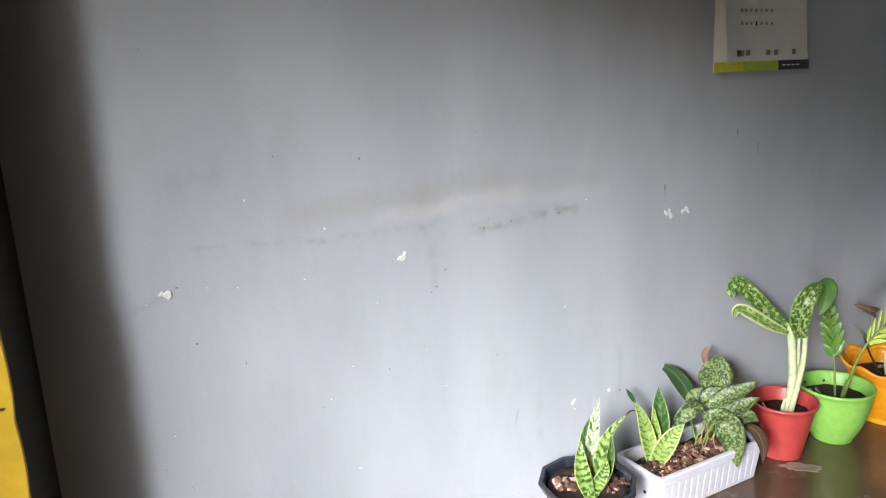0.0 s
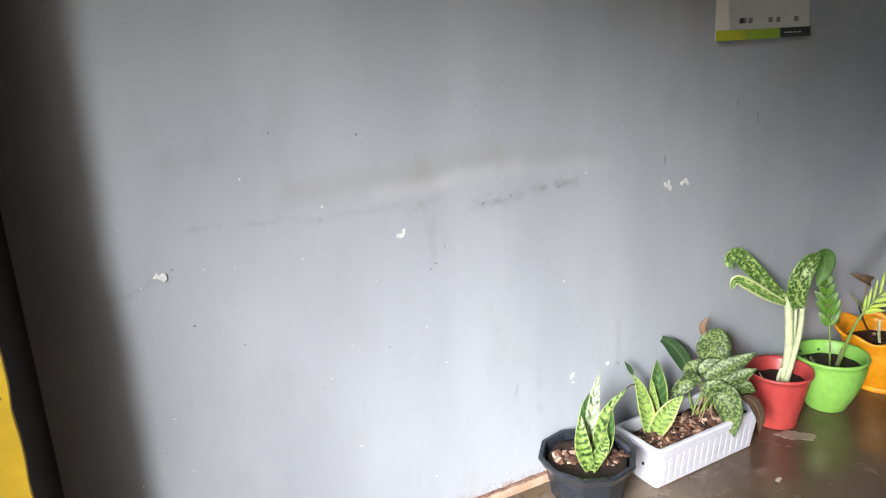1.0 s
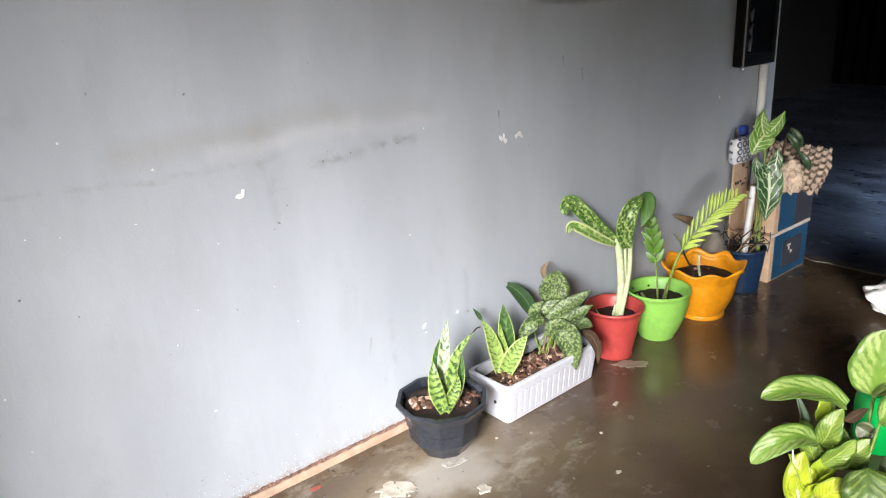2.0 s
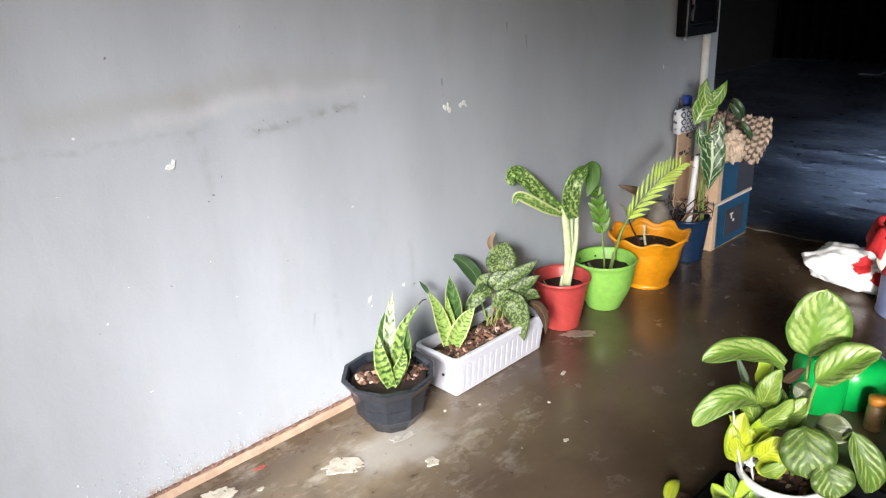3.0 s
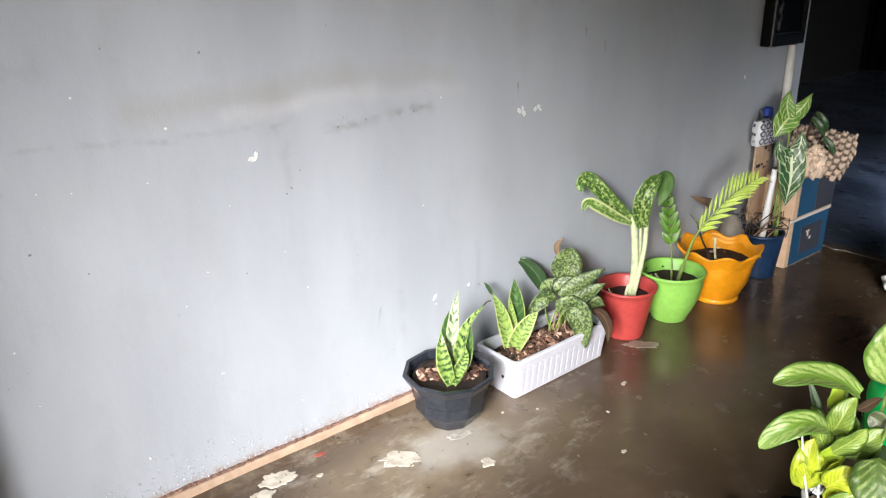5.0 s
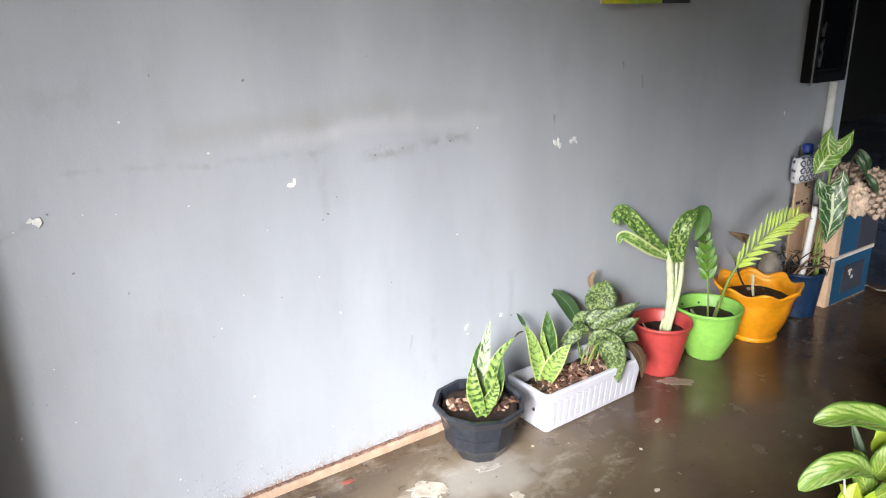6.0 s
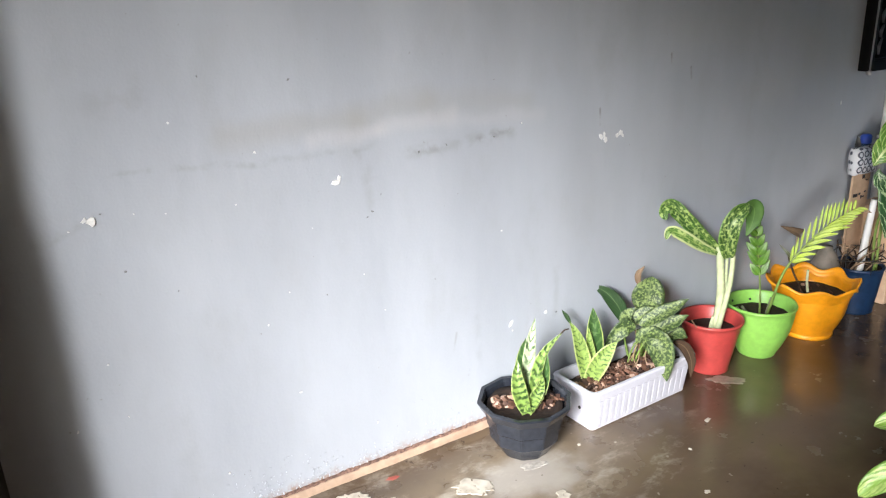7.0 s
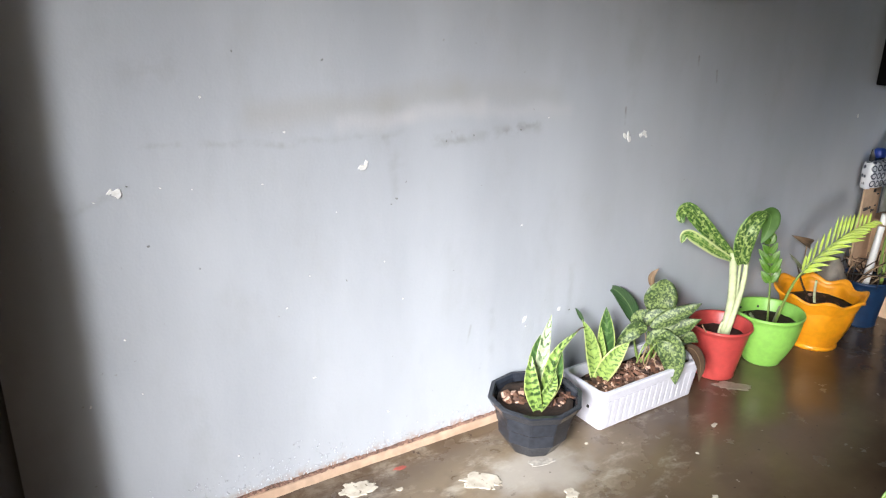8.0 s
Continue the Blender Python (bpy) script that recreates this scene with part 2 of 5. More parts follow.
SOIL = plain("dark_potting_soil", (0.030, 0.017, 0.011), 0.9, 0.4, 90, bump=0.8)


def chips_mat():
    m = Nodes("wood_chip_mulch", 0.75)
    r = m.t.nodes.new("ShaderNodeNewGeometry").outputs["Random Per Island"]
    c = m.mix(m.ramp(r, 0.0, 0.7), (0.04, 0.018, 0.012), (0.18, 0.085, 0.05))
    c = m.mix(m.ramp(r, 0.66, 0.9), c, (0.50, 0.34, 0.26))
    return m.done(c)


MULCH = chips_mat()
SNAKE = leaf_mat("banded_snake_leaf", (0.23, 0.345, 0.085), (0.23, 0.345, 0.085), (0.42, 0.48, 0.16), 1.0, (0.013, 0.042, 0.010), 9, 0.15, 0.40, rib_w=0.01, edge_from=0.42, edge_amt=0.6)
SNAKE_FINE = leaf_mat("fine_banded_snake_leaf", (0.27, 0.38, 0.10), (0.27, 0.38, 0.10), (0.46, 0.52, 0.20), 0.9, (0.03, 0.08, 0.016), 11, 0.2, 0.22, rib_w=0.01, edge_from=0.36, edge_amt=0.7)
SNAKE_DARK = leaf_mat("dark_snake_leaf", (0.035, 0.085, 0.022), (0.04, 0.09, 0.024), (0.36, 0.42, 0.13), 0.6, (0.15, 0.25, 0.08), 7, 0.3, 0.2, rib_w=0.01, edge_from=0.40)
SNAKE_PALE = leaf_mat("pale_snake_leaf", (0.44, 0.52, 0.33), (0.42, 0.5, 0.3), (0.5, 0.55, 0.3), 0.9, (0.03, 0.075, 0.022), 8, 0.25, 0.27, rib_w=0.01, edge_from=0.42, rough=0.25)
MOTTLED = leaf_mat("mottled_leaf", (0.036, 0.068, 0.020), (0.13, 0.18, 0.06), (0.028, 0.052, 0.016), 0.35, (0.022, 0.046, 0.013), 7, 0.8, 0.2, 0.9, (0.23, 0.30, 0.10), spk_scale=120, edge_amt=0.4, rough=0.48)
DEEP = leaf_mat("deep_green_leaf", (0.024, 0.055, 0.02), (0.09, 0.14, 0.06), (0.02, 0.045, 0.016), 0.3, (0.05, 0.09, 0.03), 7, 0.9)
DUMB = leaf_mat("cream_splashed_leaf", (0.028, 0.09, 0.012), (0.20, 0.31, 0.07), (0.13, 0.27, 0.04), 0.45, (0.36, 0.46, 0.15), 6, 0.9, 0.2, 0.95, (0.38, 0.49, 0.17), edge_from=0.40, edge_amt=0.8, spk_scale=85, spk_from=0.505)
DUMB_PALE = leaf_mat("cream_edged_leaf", (0.06, 0.155, 0.022), (0.30, 0.40, 0.12), (0.54, 0.60, 0.30), 0.45, (0.40, 0.49, 0.18), 6, 0.9, 0.2, 0.9, (0.38, 0.49, 0.17), edge_from=0.27, edge_amt=0.9, spk_scale=85, spk_from=0.505)
LEAF_BACK = leaf_mat("plain_leaf_underside", (0.075, 0.165, 0.035), (0.12, 0.22, 0.06), (0.06, 0.14, 0.03), 0.0, rough=0.5)
STALK = plain("cream_green_stalk", (0.60, 0.66, 0.40), 0.4, 0.15, 50)
STEM = plain("green_stem", (0.19, 0.28, 0.06), 0.5, 0.2, 60)
LIME_LEAF = leaf_mat("lime_leaflet", (0.37, 0.50, 0.035), (0.40, 0.54, 0.08), (0.17, 0.32, 0.02), 0.0, edge_amt=0.5)
ZZ_LEAF = leaf_mat("glossy_leaflet", (0.085, 0.20, 0.025), (0.25, 0.4, 0.07), (0.08, 0.18, 0.02), 0.0, rough=0.25, edge_amt=0.5)
VEINED = leaf_mat("white_veined_leaf", (0.02, 0.075, 0.022), (0.60, 0.68, 0.46), (0.22, 0.34, 0.14), 1.0, (0.50, 0.60, 0.36), 5, -0.7, 0.085, rib_w=0.07, edge_from=0.43)
VEINED_YOUNG = leaf_mat("young_veined_leaf", (0.10, 0.24, 0.03), (0.55, 0.64, 0.28), (0.34, 0.47, 0.12), 1.0, (0.48, 0.60, 0.22), 5, -0.7, 0.085, rib_w=0.07, edge_from=0.43)
FEATHER = leaf_mat("feathered_leaf", (0.36, 0.46, 0.15), (0.15, 0.28, 0.035), (0.11, 0.235, 0.03), 0.9, (0.10, 0.225, 0.022), 6, 0.9, 0.27, 0.35, (0.20, 0.33, 0.06), rib_w=0.15, edge_from=0.385, edge_amt=0.95, spk_scale=70)
# darker copy for the hanging lower leaves, their shade put into the colour
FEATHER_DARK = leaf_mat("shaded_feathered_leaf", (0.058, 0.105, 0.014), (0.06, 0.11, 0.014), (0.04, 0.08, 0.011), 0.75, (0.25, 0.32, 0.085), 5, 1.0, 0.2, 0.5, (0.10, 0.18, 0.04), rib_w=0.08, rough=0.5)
YELLOW_LEAF = leaf_mat("yellow_green_leaf", (0.45, 0.50, 0.03), (0.52, 0.56, 0.10), (0.22, 0.32, 0.02), 0.5, (0.20, 0.32, 0.025), 7, 1.0)
YOUNG = leaf_mat("young_feathered_leaf", (0.24, 0.33, 0.06), (0.36, 0.44, 0.10), (0.06, 0.14, 0.015), 0.7, (0.07, 0.16, 0.02), 8, 0.9, 0.3, 0.4, (0.13, 0.22, 0.03), edge_from=0.38)
PALE_LEAF = leaf_mat("faded_leaf", (0.085, 0.10, 0.05), (0.17, 0.19, 0.11), (0.26, 0.28, 0.17), 0.2, (0.14, 0.17, 0.08), 7, 1.0)
DRY_LEAF = leaf_mat("dry_brown_leaf", (0.055, 0.03, 0.014), (0.15, 0.10, 0.055), (0.03, 0.016, 0.009), 0.0, rough=0.92)
DRY_PALE = leaf_mat("dry_tan_leaf", (0.20, 0.13, 0.075), (0.3, 0.2, 0.12), (0.10, 0.06, 0.03), 0.0, rough=0.6)
DRY_TAN = plain("dry_tan_stalk", (0.30, 0.20, 0.12), 0.7, 0.2, 60)
CARD = plain("brown_cardboard", (0.50, 0.345, 0.235), 0.8, 0.08, 50, bump=0.1, dirt=(0.33, 0.22, 0.14))
CARD_BLUE = plain("blue_printed_cardboard", (0.008, 0.055, 0.12), 0.5, 0.15, 30)
CARD_DARK = plain("dark_printed_cardboard", (0.03, 0.032, 0.045), 0.6, 0.2, 30)
TAPE = plain("pale_packing_tape", (0.55, 0.5, 0.46), 0.35, 0.1, 50)
PULP = plain("grey_brown_paper_pulp", (0.40, 0.30, 0.235), 0.9, 0.25, 90, bump=0.4)
PVC = plain("white_pvc", (0.82, 0.82, 0.82), 0.35, 0.04, 40)
INK = plain("black_ink", (0.02, 0.02, 0.022), 0.5, 0.1, 40)
GREY_INK = plain("grey_ink", (0.22, 0.22, 0.23), 0.6, 0.1, 40)
PAPER = plain("calendar_paper", (0.74, 0.75, 0.73), 0.5, 0.03, 20)
BAND_YELLOW = plain("olive_yellow_band", (0.50, 0.52, 0.02), 0.45, 0.08, 30)
BAND_GREEN = plain("lime_band", (0.34, 0.50, 0.03), 0.45, 0.08, 30)
BLACK_GLOSS = plain("black_gloss_panel", (0.008, 0.009, 0.011), 0.08, 0.3, 30)
BLACK_MATT = plain("black_painted_metal", (0.002, 0.002, 0.0025), 0.6, 0.3, 40, spec=0.12)
STEEL = plain("worn_bright_steel", (0.5, 0.5, 0.52), 0.3, 0.15, 60, metal=1.0)
BAG = plain("white_plastic_bag", (0.88, 0.87, 0.87), 0.4, 0.06, 30, bump=0.3)
RED_CLOTH = plain("red_cloth", (0.55, 0.018, 0.022), 0.8, 0.15, 120, bump=0.3)
CAN_BLUE = plain("dusty_blue_tin", (0.16, 0.19, 0.36), 0.45, 0.12, 40, dirt=(0.24, 0.26, 0.38))
BOTTLE_GREEN = plain("emerald_plastic", (0.0, 0.28, 0.05), 0.25, 0.12, 12)
AMBER = plain("amber_lid", (0.42, 0.17, 0.02), 0.35, 0.15, 60)
JAR_BODY = plain("brown_spice", (0.16, 0.10, 0.04), 0.3, 0.3, 90)
PACKET = plain("tan_food_packet", (0.62, 0.42, 0.22), 0.35, 0.25, 50, dirt=(0.7, 0.6, 0.5))
PRINTED = plain("white_printed_packet", (0.65, 0.64, 0.66), 0.4, 0.3, 70, dirt=(0.25, 0.2, 0.45))
CREAM_WIRE = plain("cream_cord", (0.7, 0.64, 0.52), 0.6, 0.1, 60)
BLUE_CAP = plain("blue_cap", (0.01, 0.04, 0.30), 0.35, 0.1, 40)
# drum and curtain colours cut down to carry the room's dimness
DIM_RED = plain("dimmed_red_enamel", (0.06, 0.008, 0.008), 0.4, 0.15, 30)
CURTAIN = plain("shade_black_curtain", (0.004, 0.0038, 0.0035), 0.9, 0.2, 40, spec=0.0)


def film_mat():
    m = Nodes("clear_plastic_film", 0.18)
    m.bsdf.inputs["Transmission Weight"].default_value = 0.55
    m.bsdf.inputs["IOR"].default_value = 1.15
    m.bump(m.noise(m.local(), 40, 4), 0.5, 0.01)
    return m.done((0.85, 0.86, 0.88))


FILM = film_mat()


def dotted():
    m = Nodes("dotted_print_film", 0.35)
    n = m.t.nodes.new("ShaderNodeTexVoronoi")
    n.inputs["Scale"].default_value = 34
    n.inputs["Randomness"].default_value = 0.15
    m.t.links.new(m.local(), n.inputs["Vector"])
    d = n.outputs["Distance"]
    ring = m.math("MULTIPLY", m.ramp(d, 0.25, 0.3), m.ramp(d, 0.42, 0.5, 1, 0))
    return m.done(m.mix(ring, (0.62, 0.63, 0.68), (0.03, 0.035, 0.07)))


DOTTED = dotted()

# ---- mesh helpers ----


def mesh_of(name, bm, material, smooth=False):
    me = bpy.data.meshes.new(name)
    bmesh.ops.recalc_face_normals(bm, faces=bm.faces[:])
    bm.to_mesh(me)
    bm.free()
    me.materials.append(material)
    if smooth:
        me.polygons.foreach_set("use_smooth", [True] * len(me.polygons))
    return me


def part(name, bm, material, parent=None, label="", smooth=False):
    ob = new(name, mesh_of(name, bm, material, smooth))
    if parent:
        ob.parent = parent
    return tagged(ob, label) if label else ob


def thing(name, at, label, category, group="", turn=0.0):
    ob = new(name)
    ob.matrix_world = pose(*at, 0, 0, turn)
    ob.empty_display_size = 0.05
    return tagged(ob, label, category, group)


def box(x0, x1, y0, y1, z0, z1, bevel=0.0, bm=None):
    bm = bm or bmesh.new()
    r = bmesh.ops.create_cube(bm, size=1)
    for v in r["verts"]:
        v.co = Vector(((x0 + x1) / 2 + v.co.x * (x1 - x0), (y0 + y1) / 2 + v.co.y * (y1 - y0), (z0 + z1) / 2 + v.co.z * (z1 - z0)))
    if bevel:
        bmesh.ops.bevel(bm, geom=list({e for v in r["verts"] for e in v.link_edges}), offset=bevel, segments=2, profile=0.6, affect="EDGES")
    return bm


def lathe(profile, seg=40, shape=None, bm=None, close=False):
    """A turned body from (radius, height) rows; shape(angle, radius, height) may alter both."""
    bm = bm or bmesh.new()
    rings = []
    for r, h in profile:
        ring = []
        for i in range(seg):
            a = 2 * math.pi * i / seg
            rr, hh = shape(a, r, h) if shape else (r, h)
            ring.append(bm.verts.new((rr * math.cos(a), rr * math.sin(a), hh)))
        rings.append(ring)
    for lo, hi in zip(rings, rings[1:]):
        for i in range(seg):
            bm.faces.new((lo[i], lo[(i + 1) % seg], hi[(i + 1) % seg], hi[i]))
    bm.faces.new(rings[0][::-1])
    if close:
        bm.faces.new(rings[-1])
    return bm


def tube(points, radii, seg=8, bm=None):
    """A round stem through the points."""
    bm = bm or bmesh.new()
    points = [Vector(p) for p in points]
    rings = []
    for i, p in enumerate(points):
        d = (points[min(i + 1, len(points) - 1)] - points[max(i - 1, 0)]).normalized()
        s = d.cross(Vector((0.31, 0.9, 0.2))).normalized()
        t = d.cross(s)
        r = radii[i] if isinstance(radii, (list, tuple)) else radii
        rings.append([bm.verts.new(p + (s * math.cos(a) + t * math.sin(a)) * r) for a in (2 * math.pi * k / seg for k in range(seg))])
    for lo, hi in zip(rings, rings[1:]):
        for i in range(seg):
            bm.faces.new((lo[i], lo[(i + 1) % seg], hi[(i + 1) % seg], hi[i]))
    bm.faces.new(rings[0][::-1])
    bm.faces.new(rings[-1])
    return bm


def stem(parent, a, b, wide, material=STEM, bow=0.0, name="stem"):
    a, b = Vector(a), Vector(b)
    side = (b - a).cross(Vector((0.6, 0.8, 0.1))).normalized() * bow
    pts = [a.lerp(b, k / 6) + side * math.sin(math.pi * k / 6) for k in range(7)]
    return part(name, tube(pts, [wide / 2 * (1.1 - 0.25 * k / 6) for k in range(7)]), material, parent, smooth=True)


SIGHT = Vector((0.72, 0.62, -0.3)).normalized()


def oval(u, blunt=0.55, point=1.0):
    """Half width of a leaf along its length, 1 at the widest."""
    return max(0.0, math.sin(math.pi * u ** blunt)) ** point


def leaf_mesh(base, tip, wide, bend=0.15, fold=0.25, blunt=0.6, point=0.8, twist=0.0, wave=0.0, nu=14, nv=6, bm=None, thick=0.0012, face=None, spear=False, cup=0.0):
    """A leaf blade from base to tip, folded along its rib, arched by bend times its length."""
    bm = bm or bmesh.new()
    uvl = bm.loops.layers.uv.verify()
    base, tip = Vector(base), Vector(tip)
    axis = tip - base
    length = axis.length
    axis.normalize()
    look_dir = -(face or SIGHT)
    side0 = axis.cross(look_dir).normalized()
    up0 = side0.cross(axis).normalized()
    grids = []
    for sgn in (0.5, -0.5):
        g = []
        for i in range(nu + 1):
            u = i / nu
            q = Matrix.Rotation(twist * u, 3, axis)
            side, up = q @ side0, q @ up0
            mid = base + axis * length * u + up * (bend * length * math.sin(math.pi * u)) + Vector((0, 0, -cup * length * u * u))
            w = wide / 2 * ((0.5 + 0.5 * math.sin(min(1, u / 0.45) * 1.5708)) * max(0.0, 1 - max(0, (u - 0.35) / 0.65) ** 1.7) + 0.015 if spear else oval(u, blunt, point) + 0.02)
            row = []
            for j in range(nv + 1):
                v = 2 * j / nv - 1
                lift = fold * abs(v) * w + wave * wide * math.sin(u * 15 + v * 2) * abs(v)
                row.append((bm.verts.new(mid + side * w * v + up * (lift + sgn * thick)), u, j / nv))
            g.append(row)
        grids.append(g)
    for g in grids:
        for i in range(nu):
            for j in range(nv):
                q = (g[i][j], g[i][j + 1], g[i + 1][j + 1], g[i + 1][j])
                f = bm.faces.new([c[0] for c in q])
                for loop, c in zip(f.loops, q):
                    loop[uvl].uv = (c[1], c[2])
    a, b = grids
    for i in range(nu):
        for j in (0, nv):
            q = (a[i][j], a[i + 1][j], b[i + 1][j], b[i][j])
            f = bm.faces.new([c[0] for c in q])
            for loop, c in zip(f.loops, q):
                loop[uvl].uv = (c[1], c[2])
    return bm


def leaf(parent, base, tip, wide, material, label="", **kw):
    return part("leaf", leaf_mesh(base, tip, wide, **kw), material, parent, label, smooth=True)


ACROSS, TOWARD = Vector((0.733, -0.680, 0)), Vector((-0.680, -0.733, 0))


def fan(points, at=(0, 0, 0)):
    """Points of a spray of leaves: metres along the row of pots, up, and out into the room."""
    return [Vector(at) + ACROSS * r + TOWARD * d + Vector((0, 0, u)) for r, u, d in points]


def along(points, u):
    """A smooth curve through the points, u from 0 to 1."""
    n = len(points) - 1
    i = min(int(u * n), n - 1)
    k = u * n - i
    p1, p2 = points[i], points[i + 1]
    p0, p3 = points[i - 1] if i else p1 * 2 - p2, points[i + 2] if i + 2 <= n else p2 * 2 - p1
    return 0.5 * (2 * p1 + (p2 - p0) * k + (2 * p0 - 5 * p1 + 4 * p2 - p3) * k * k + (3 * p1 - p0 - 3 * p2 + p3) * k ** 3)


def blade_mesh(points, wide, fold=0.4, shape="oval", face=None, wave=0.02, twist=0.0, nu=22, nv=8, thick=0.0012, bm=None, seed=0):
    """A leaf blade along a curve: oval, spear (snake plant) or lance in outline, folded along its rib, with a rippled margin."""
    bm = bm or bmesh.new()
    uvl = bm.loops.layers.uv.verify()
    view = -(face or SIGHT)
    grids = []
    for sgn in (0.5, -0.5):
        g = []
        for i in range(nu + 1):
            u = i / nu
            mid = along(points, u)
            axis = (along(points, min(1, u + 0.03)) - along(points, max(0, u - 0.03))).normalized()
            side = axis.cross(view).normalized()
            side = Matrix.Rotation(twist * u, 3, axis) @ side
            up = side.cross(axis).normalized()
            if shape == "spear":
                w = (0.62 + 0.38 * math.sin(min(1, u / 0.45) * 1.5708)) * max(0.0, 1 - max(0, (u - 0.4) / 0.6) ** 1.5) + 0.015
            elif shape == "lance":
                w = max(0.0, math.sin(math.pi * u ** 0.8)) ** 0.9 + 0.03
            elif shape == "lobe":
                w = max(0.0, 1 - u ** 2.2) * (0.75 + 0.25 * math.sin(math.pi * u)) + 0.01
            else:
                w = max(0.0, math.sin(math.pi * (0.04 + 0.96 * u) ** 0.9)) ** 0.55 + 0.02
            w *= wide / 2
            row = []
            for j in range(nv + 1):
                v = 2 * j / nv - 1
                lift = fold * abs(v) ** 1.4 * w + wave * wide * math.sin(u * 17 + v * 2.3 + seed) * abs(v)
                row.append((bm.verts.new(mid + side * w * v * (1 - 0.12 * fold * abs(v)) + up * (lift + sgn * thick)), u, j / nv))
            g.append(row)
        grids.append(g)
    quads = [(g[i][j], g[i][j + 1], g[i + 1][j + 1], g[i + 1][j]) for g in grids for i in range(nu) for j in range(nv)]
    a, b = grids
    quads += [(a[i][j], a[i + 1][j], b[i + 1][j], b[i][j]) for i in range(nu) for j in (0, nv)]
    for q in quads:
        f = bm.faces.new([c[0] for c in q])
        for loop, c in zip(f.loops, q):
            loop[uvl].uv = (c[1], c[2])
    return bm


def blade(parent, points, wide, material, label="", **kw):
    return part("leaf", blade_mesh(points, wide, **kw), material, parent, label, smooth=True)


def shoot(parent, points, wide, material, name="stem", taper=0.3):
    """A round stem along a smooth curve."""
    return part(name, tube([along(points, i / 12) for i in range(13)], [wide / 2 * (1.1 - taper * i / 12) for i in range(13)]), material, parent, smooth=True)


def flake(cx, cy, r, seed, thick, bm=None, stretch=1.0, turn=0.0):
    """An irregular flat flake in its own xy plane."""
    rnd = random.Random(seed)
    bm = bm or bmesh.new()
    n = 11 if r < 0.012 else 36
    lo, hi = [], []
    for i in range(n):
        a = 2 * math.pi * i / n
        rr = r * (rnd.uniform(0.55, 1.1) if n == 11 else 0.8 + 0.42 * noise.noise(Vector((1.3 * math.cos(a), 1.3 * math.sin(a), seed * 1.7))) + 0.2 * noise.noise(Vector((4.5 * math.cos(a), 4.5 * math.sin(a), seed))) + rnd.uniform(-0.05, 0.05))
        x, y = rr * math.cos(a) * stretch, rr * math.sin(a) / stretch
        x, y = x * math.cos(turn) - y * math.sin(turn), x * math.sin(turn) + y * math.cos(turn)
        lo.append(bm.verts.new((cx + x, cy + y, 0)))
        hi.append(bm.verts.new((cx + x * 0.9, cy + y * 0.9, thick)))
    for i in range(n):
        bm.faces.new((lo[i], lo[(i + 1) % n], hi[(i + 1) % n], hi[i]))
    bm.faces.new(hi)
    bm.faces.new(lo[::-1])
    return bm


def mulch(parent, spots, count, seed, size=0.010, name="bark_mulch"):
    """Loose bark chips over (x, y, rx, ry, z) spots."""
    rnd = random.Random(seed)
    bm = bmesh.new()
    for _ in range(count):
        x, y, rx, ry, z = rnd.choice(spots)
        a, k = rnd.uniform(0, 6.283), math.sqrt(rnd.random())
        s = size * rnd.uniform(0.5, 1.3)
        m = Matrix.LocRotScale((x + rx * k * math.cos(a), y + ry * k * math.sin(a), z + s * 0.2), Euler([rnd.uniform(-0.7, 0.7), rnd.uniform(-0.7, 0.7), rnd.uniform(0, 6.28)]), (s * rnd.uniform(0.8, 1.7), s, s * 0.5))
        bmesh.ops.create_cube(bm, size=1, matrix=m)
    return tagged(part(name, bm, MULCH, parent, "reddish brown bark chips"), kind="stuff")


def soil(parent, r, z, seed=1, shape=None):
    rnd = random.Random(seed)
    bm = bmesh.new()
    top = [(r * k / 6, z + 0.004 * math.cos(k)) for k in range(6, 0, -1)]
    lathe([(r, z - 0.02)] + top, 28, shape, bm, close=True)
    for v in bm.verts:
        v.co.z += rnd.uniform(-0.003, 0.003)
    return part("soil", bm, SOIL, parent, smooth=True)


# ---- the setting ----
def structure(name, bm, material, label, smooth=False):
    ob = part(name, bm, material, None, "", smooth)
    return tagged(ob, label, kind="structure")


wall_north = structure("wall_north", box(2.238, 5.455, 0, 0.16, 0, 2.7), WALL, "scuffed grey-painted plaster wall with chips and smears")
floor = structure("floor", box(0.75, 5.56, -4.4, 0.0, -0.1, 0), FLOOR, "glossy brown polished concrete floor with pale worn stains")
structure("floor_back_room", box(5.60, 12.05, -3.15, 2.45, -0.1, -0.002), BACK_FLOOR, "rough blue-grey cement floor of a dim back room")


def threshold():
    bm = bmesh.new()
    rnd = random.Random(4)
    n = 60
    rows = []
    for i in range(n + 1):
        y = -2.6 + 2.6 * i / n
        a, b = 5.555 + rnd.uniform(-0.012, 0.008), 5.605 + rnd.uniform(-0.008, 0.015)
        rows.append([bm.verts.new((a - 0.004, y, -0.05)), bm.verts.new((a, y, 0.003 + rnd.uniform(-0.001, 0.002))), bm.verts.new((b, y, 0.002)), bm.verts.new((b + 0.004, y, -0.05))])
    for p, q in zip(rows, rows[1:]):
        for j in range(3):
            bm.faces.new((p[j], p[j + 1], q[j + 1], q[j]))
    return bm


structure("threshold", threshold(), plain("chipped_screed_edge", (0.11, 0.09, 0.075), 0.5, 0.5, 14, bump=0.5), "chipped cement edge between the two floors")


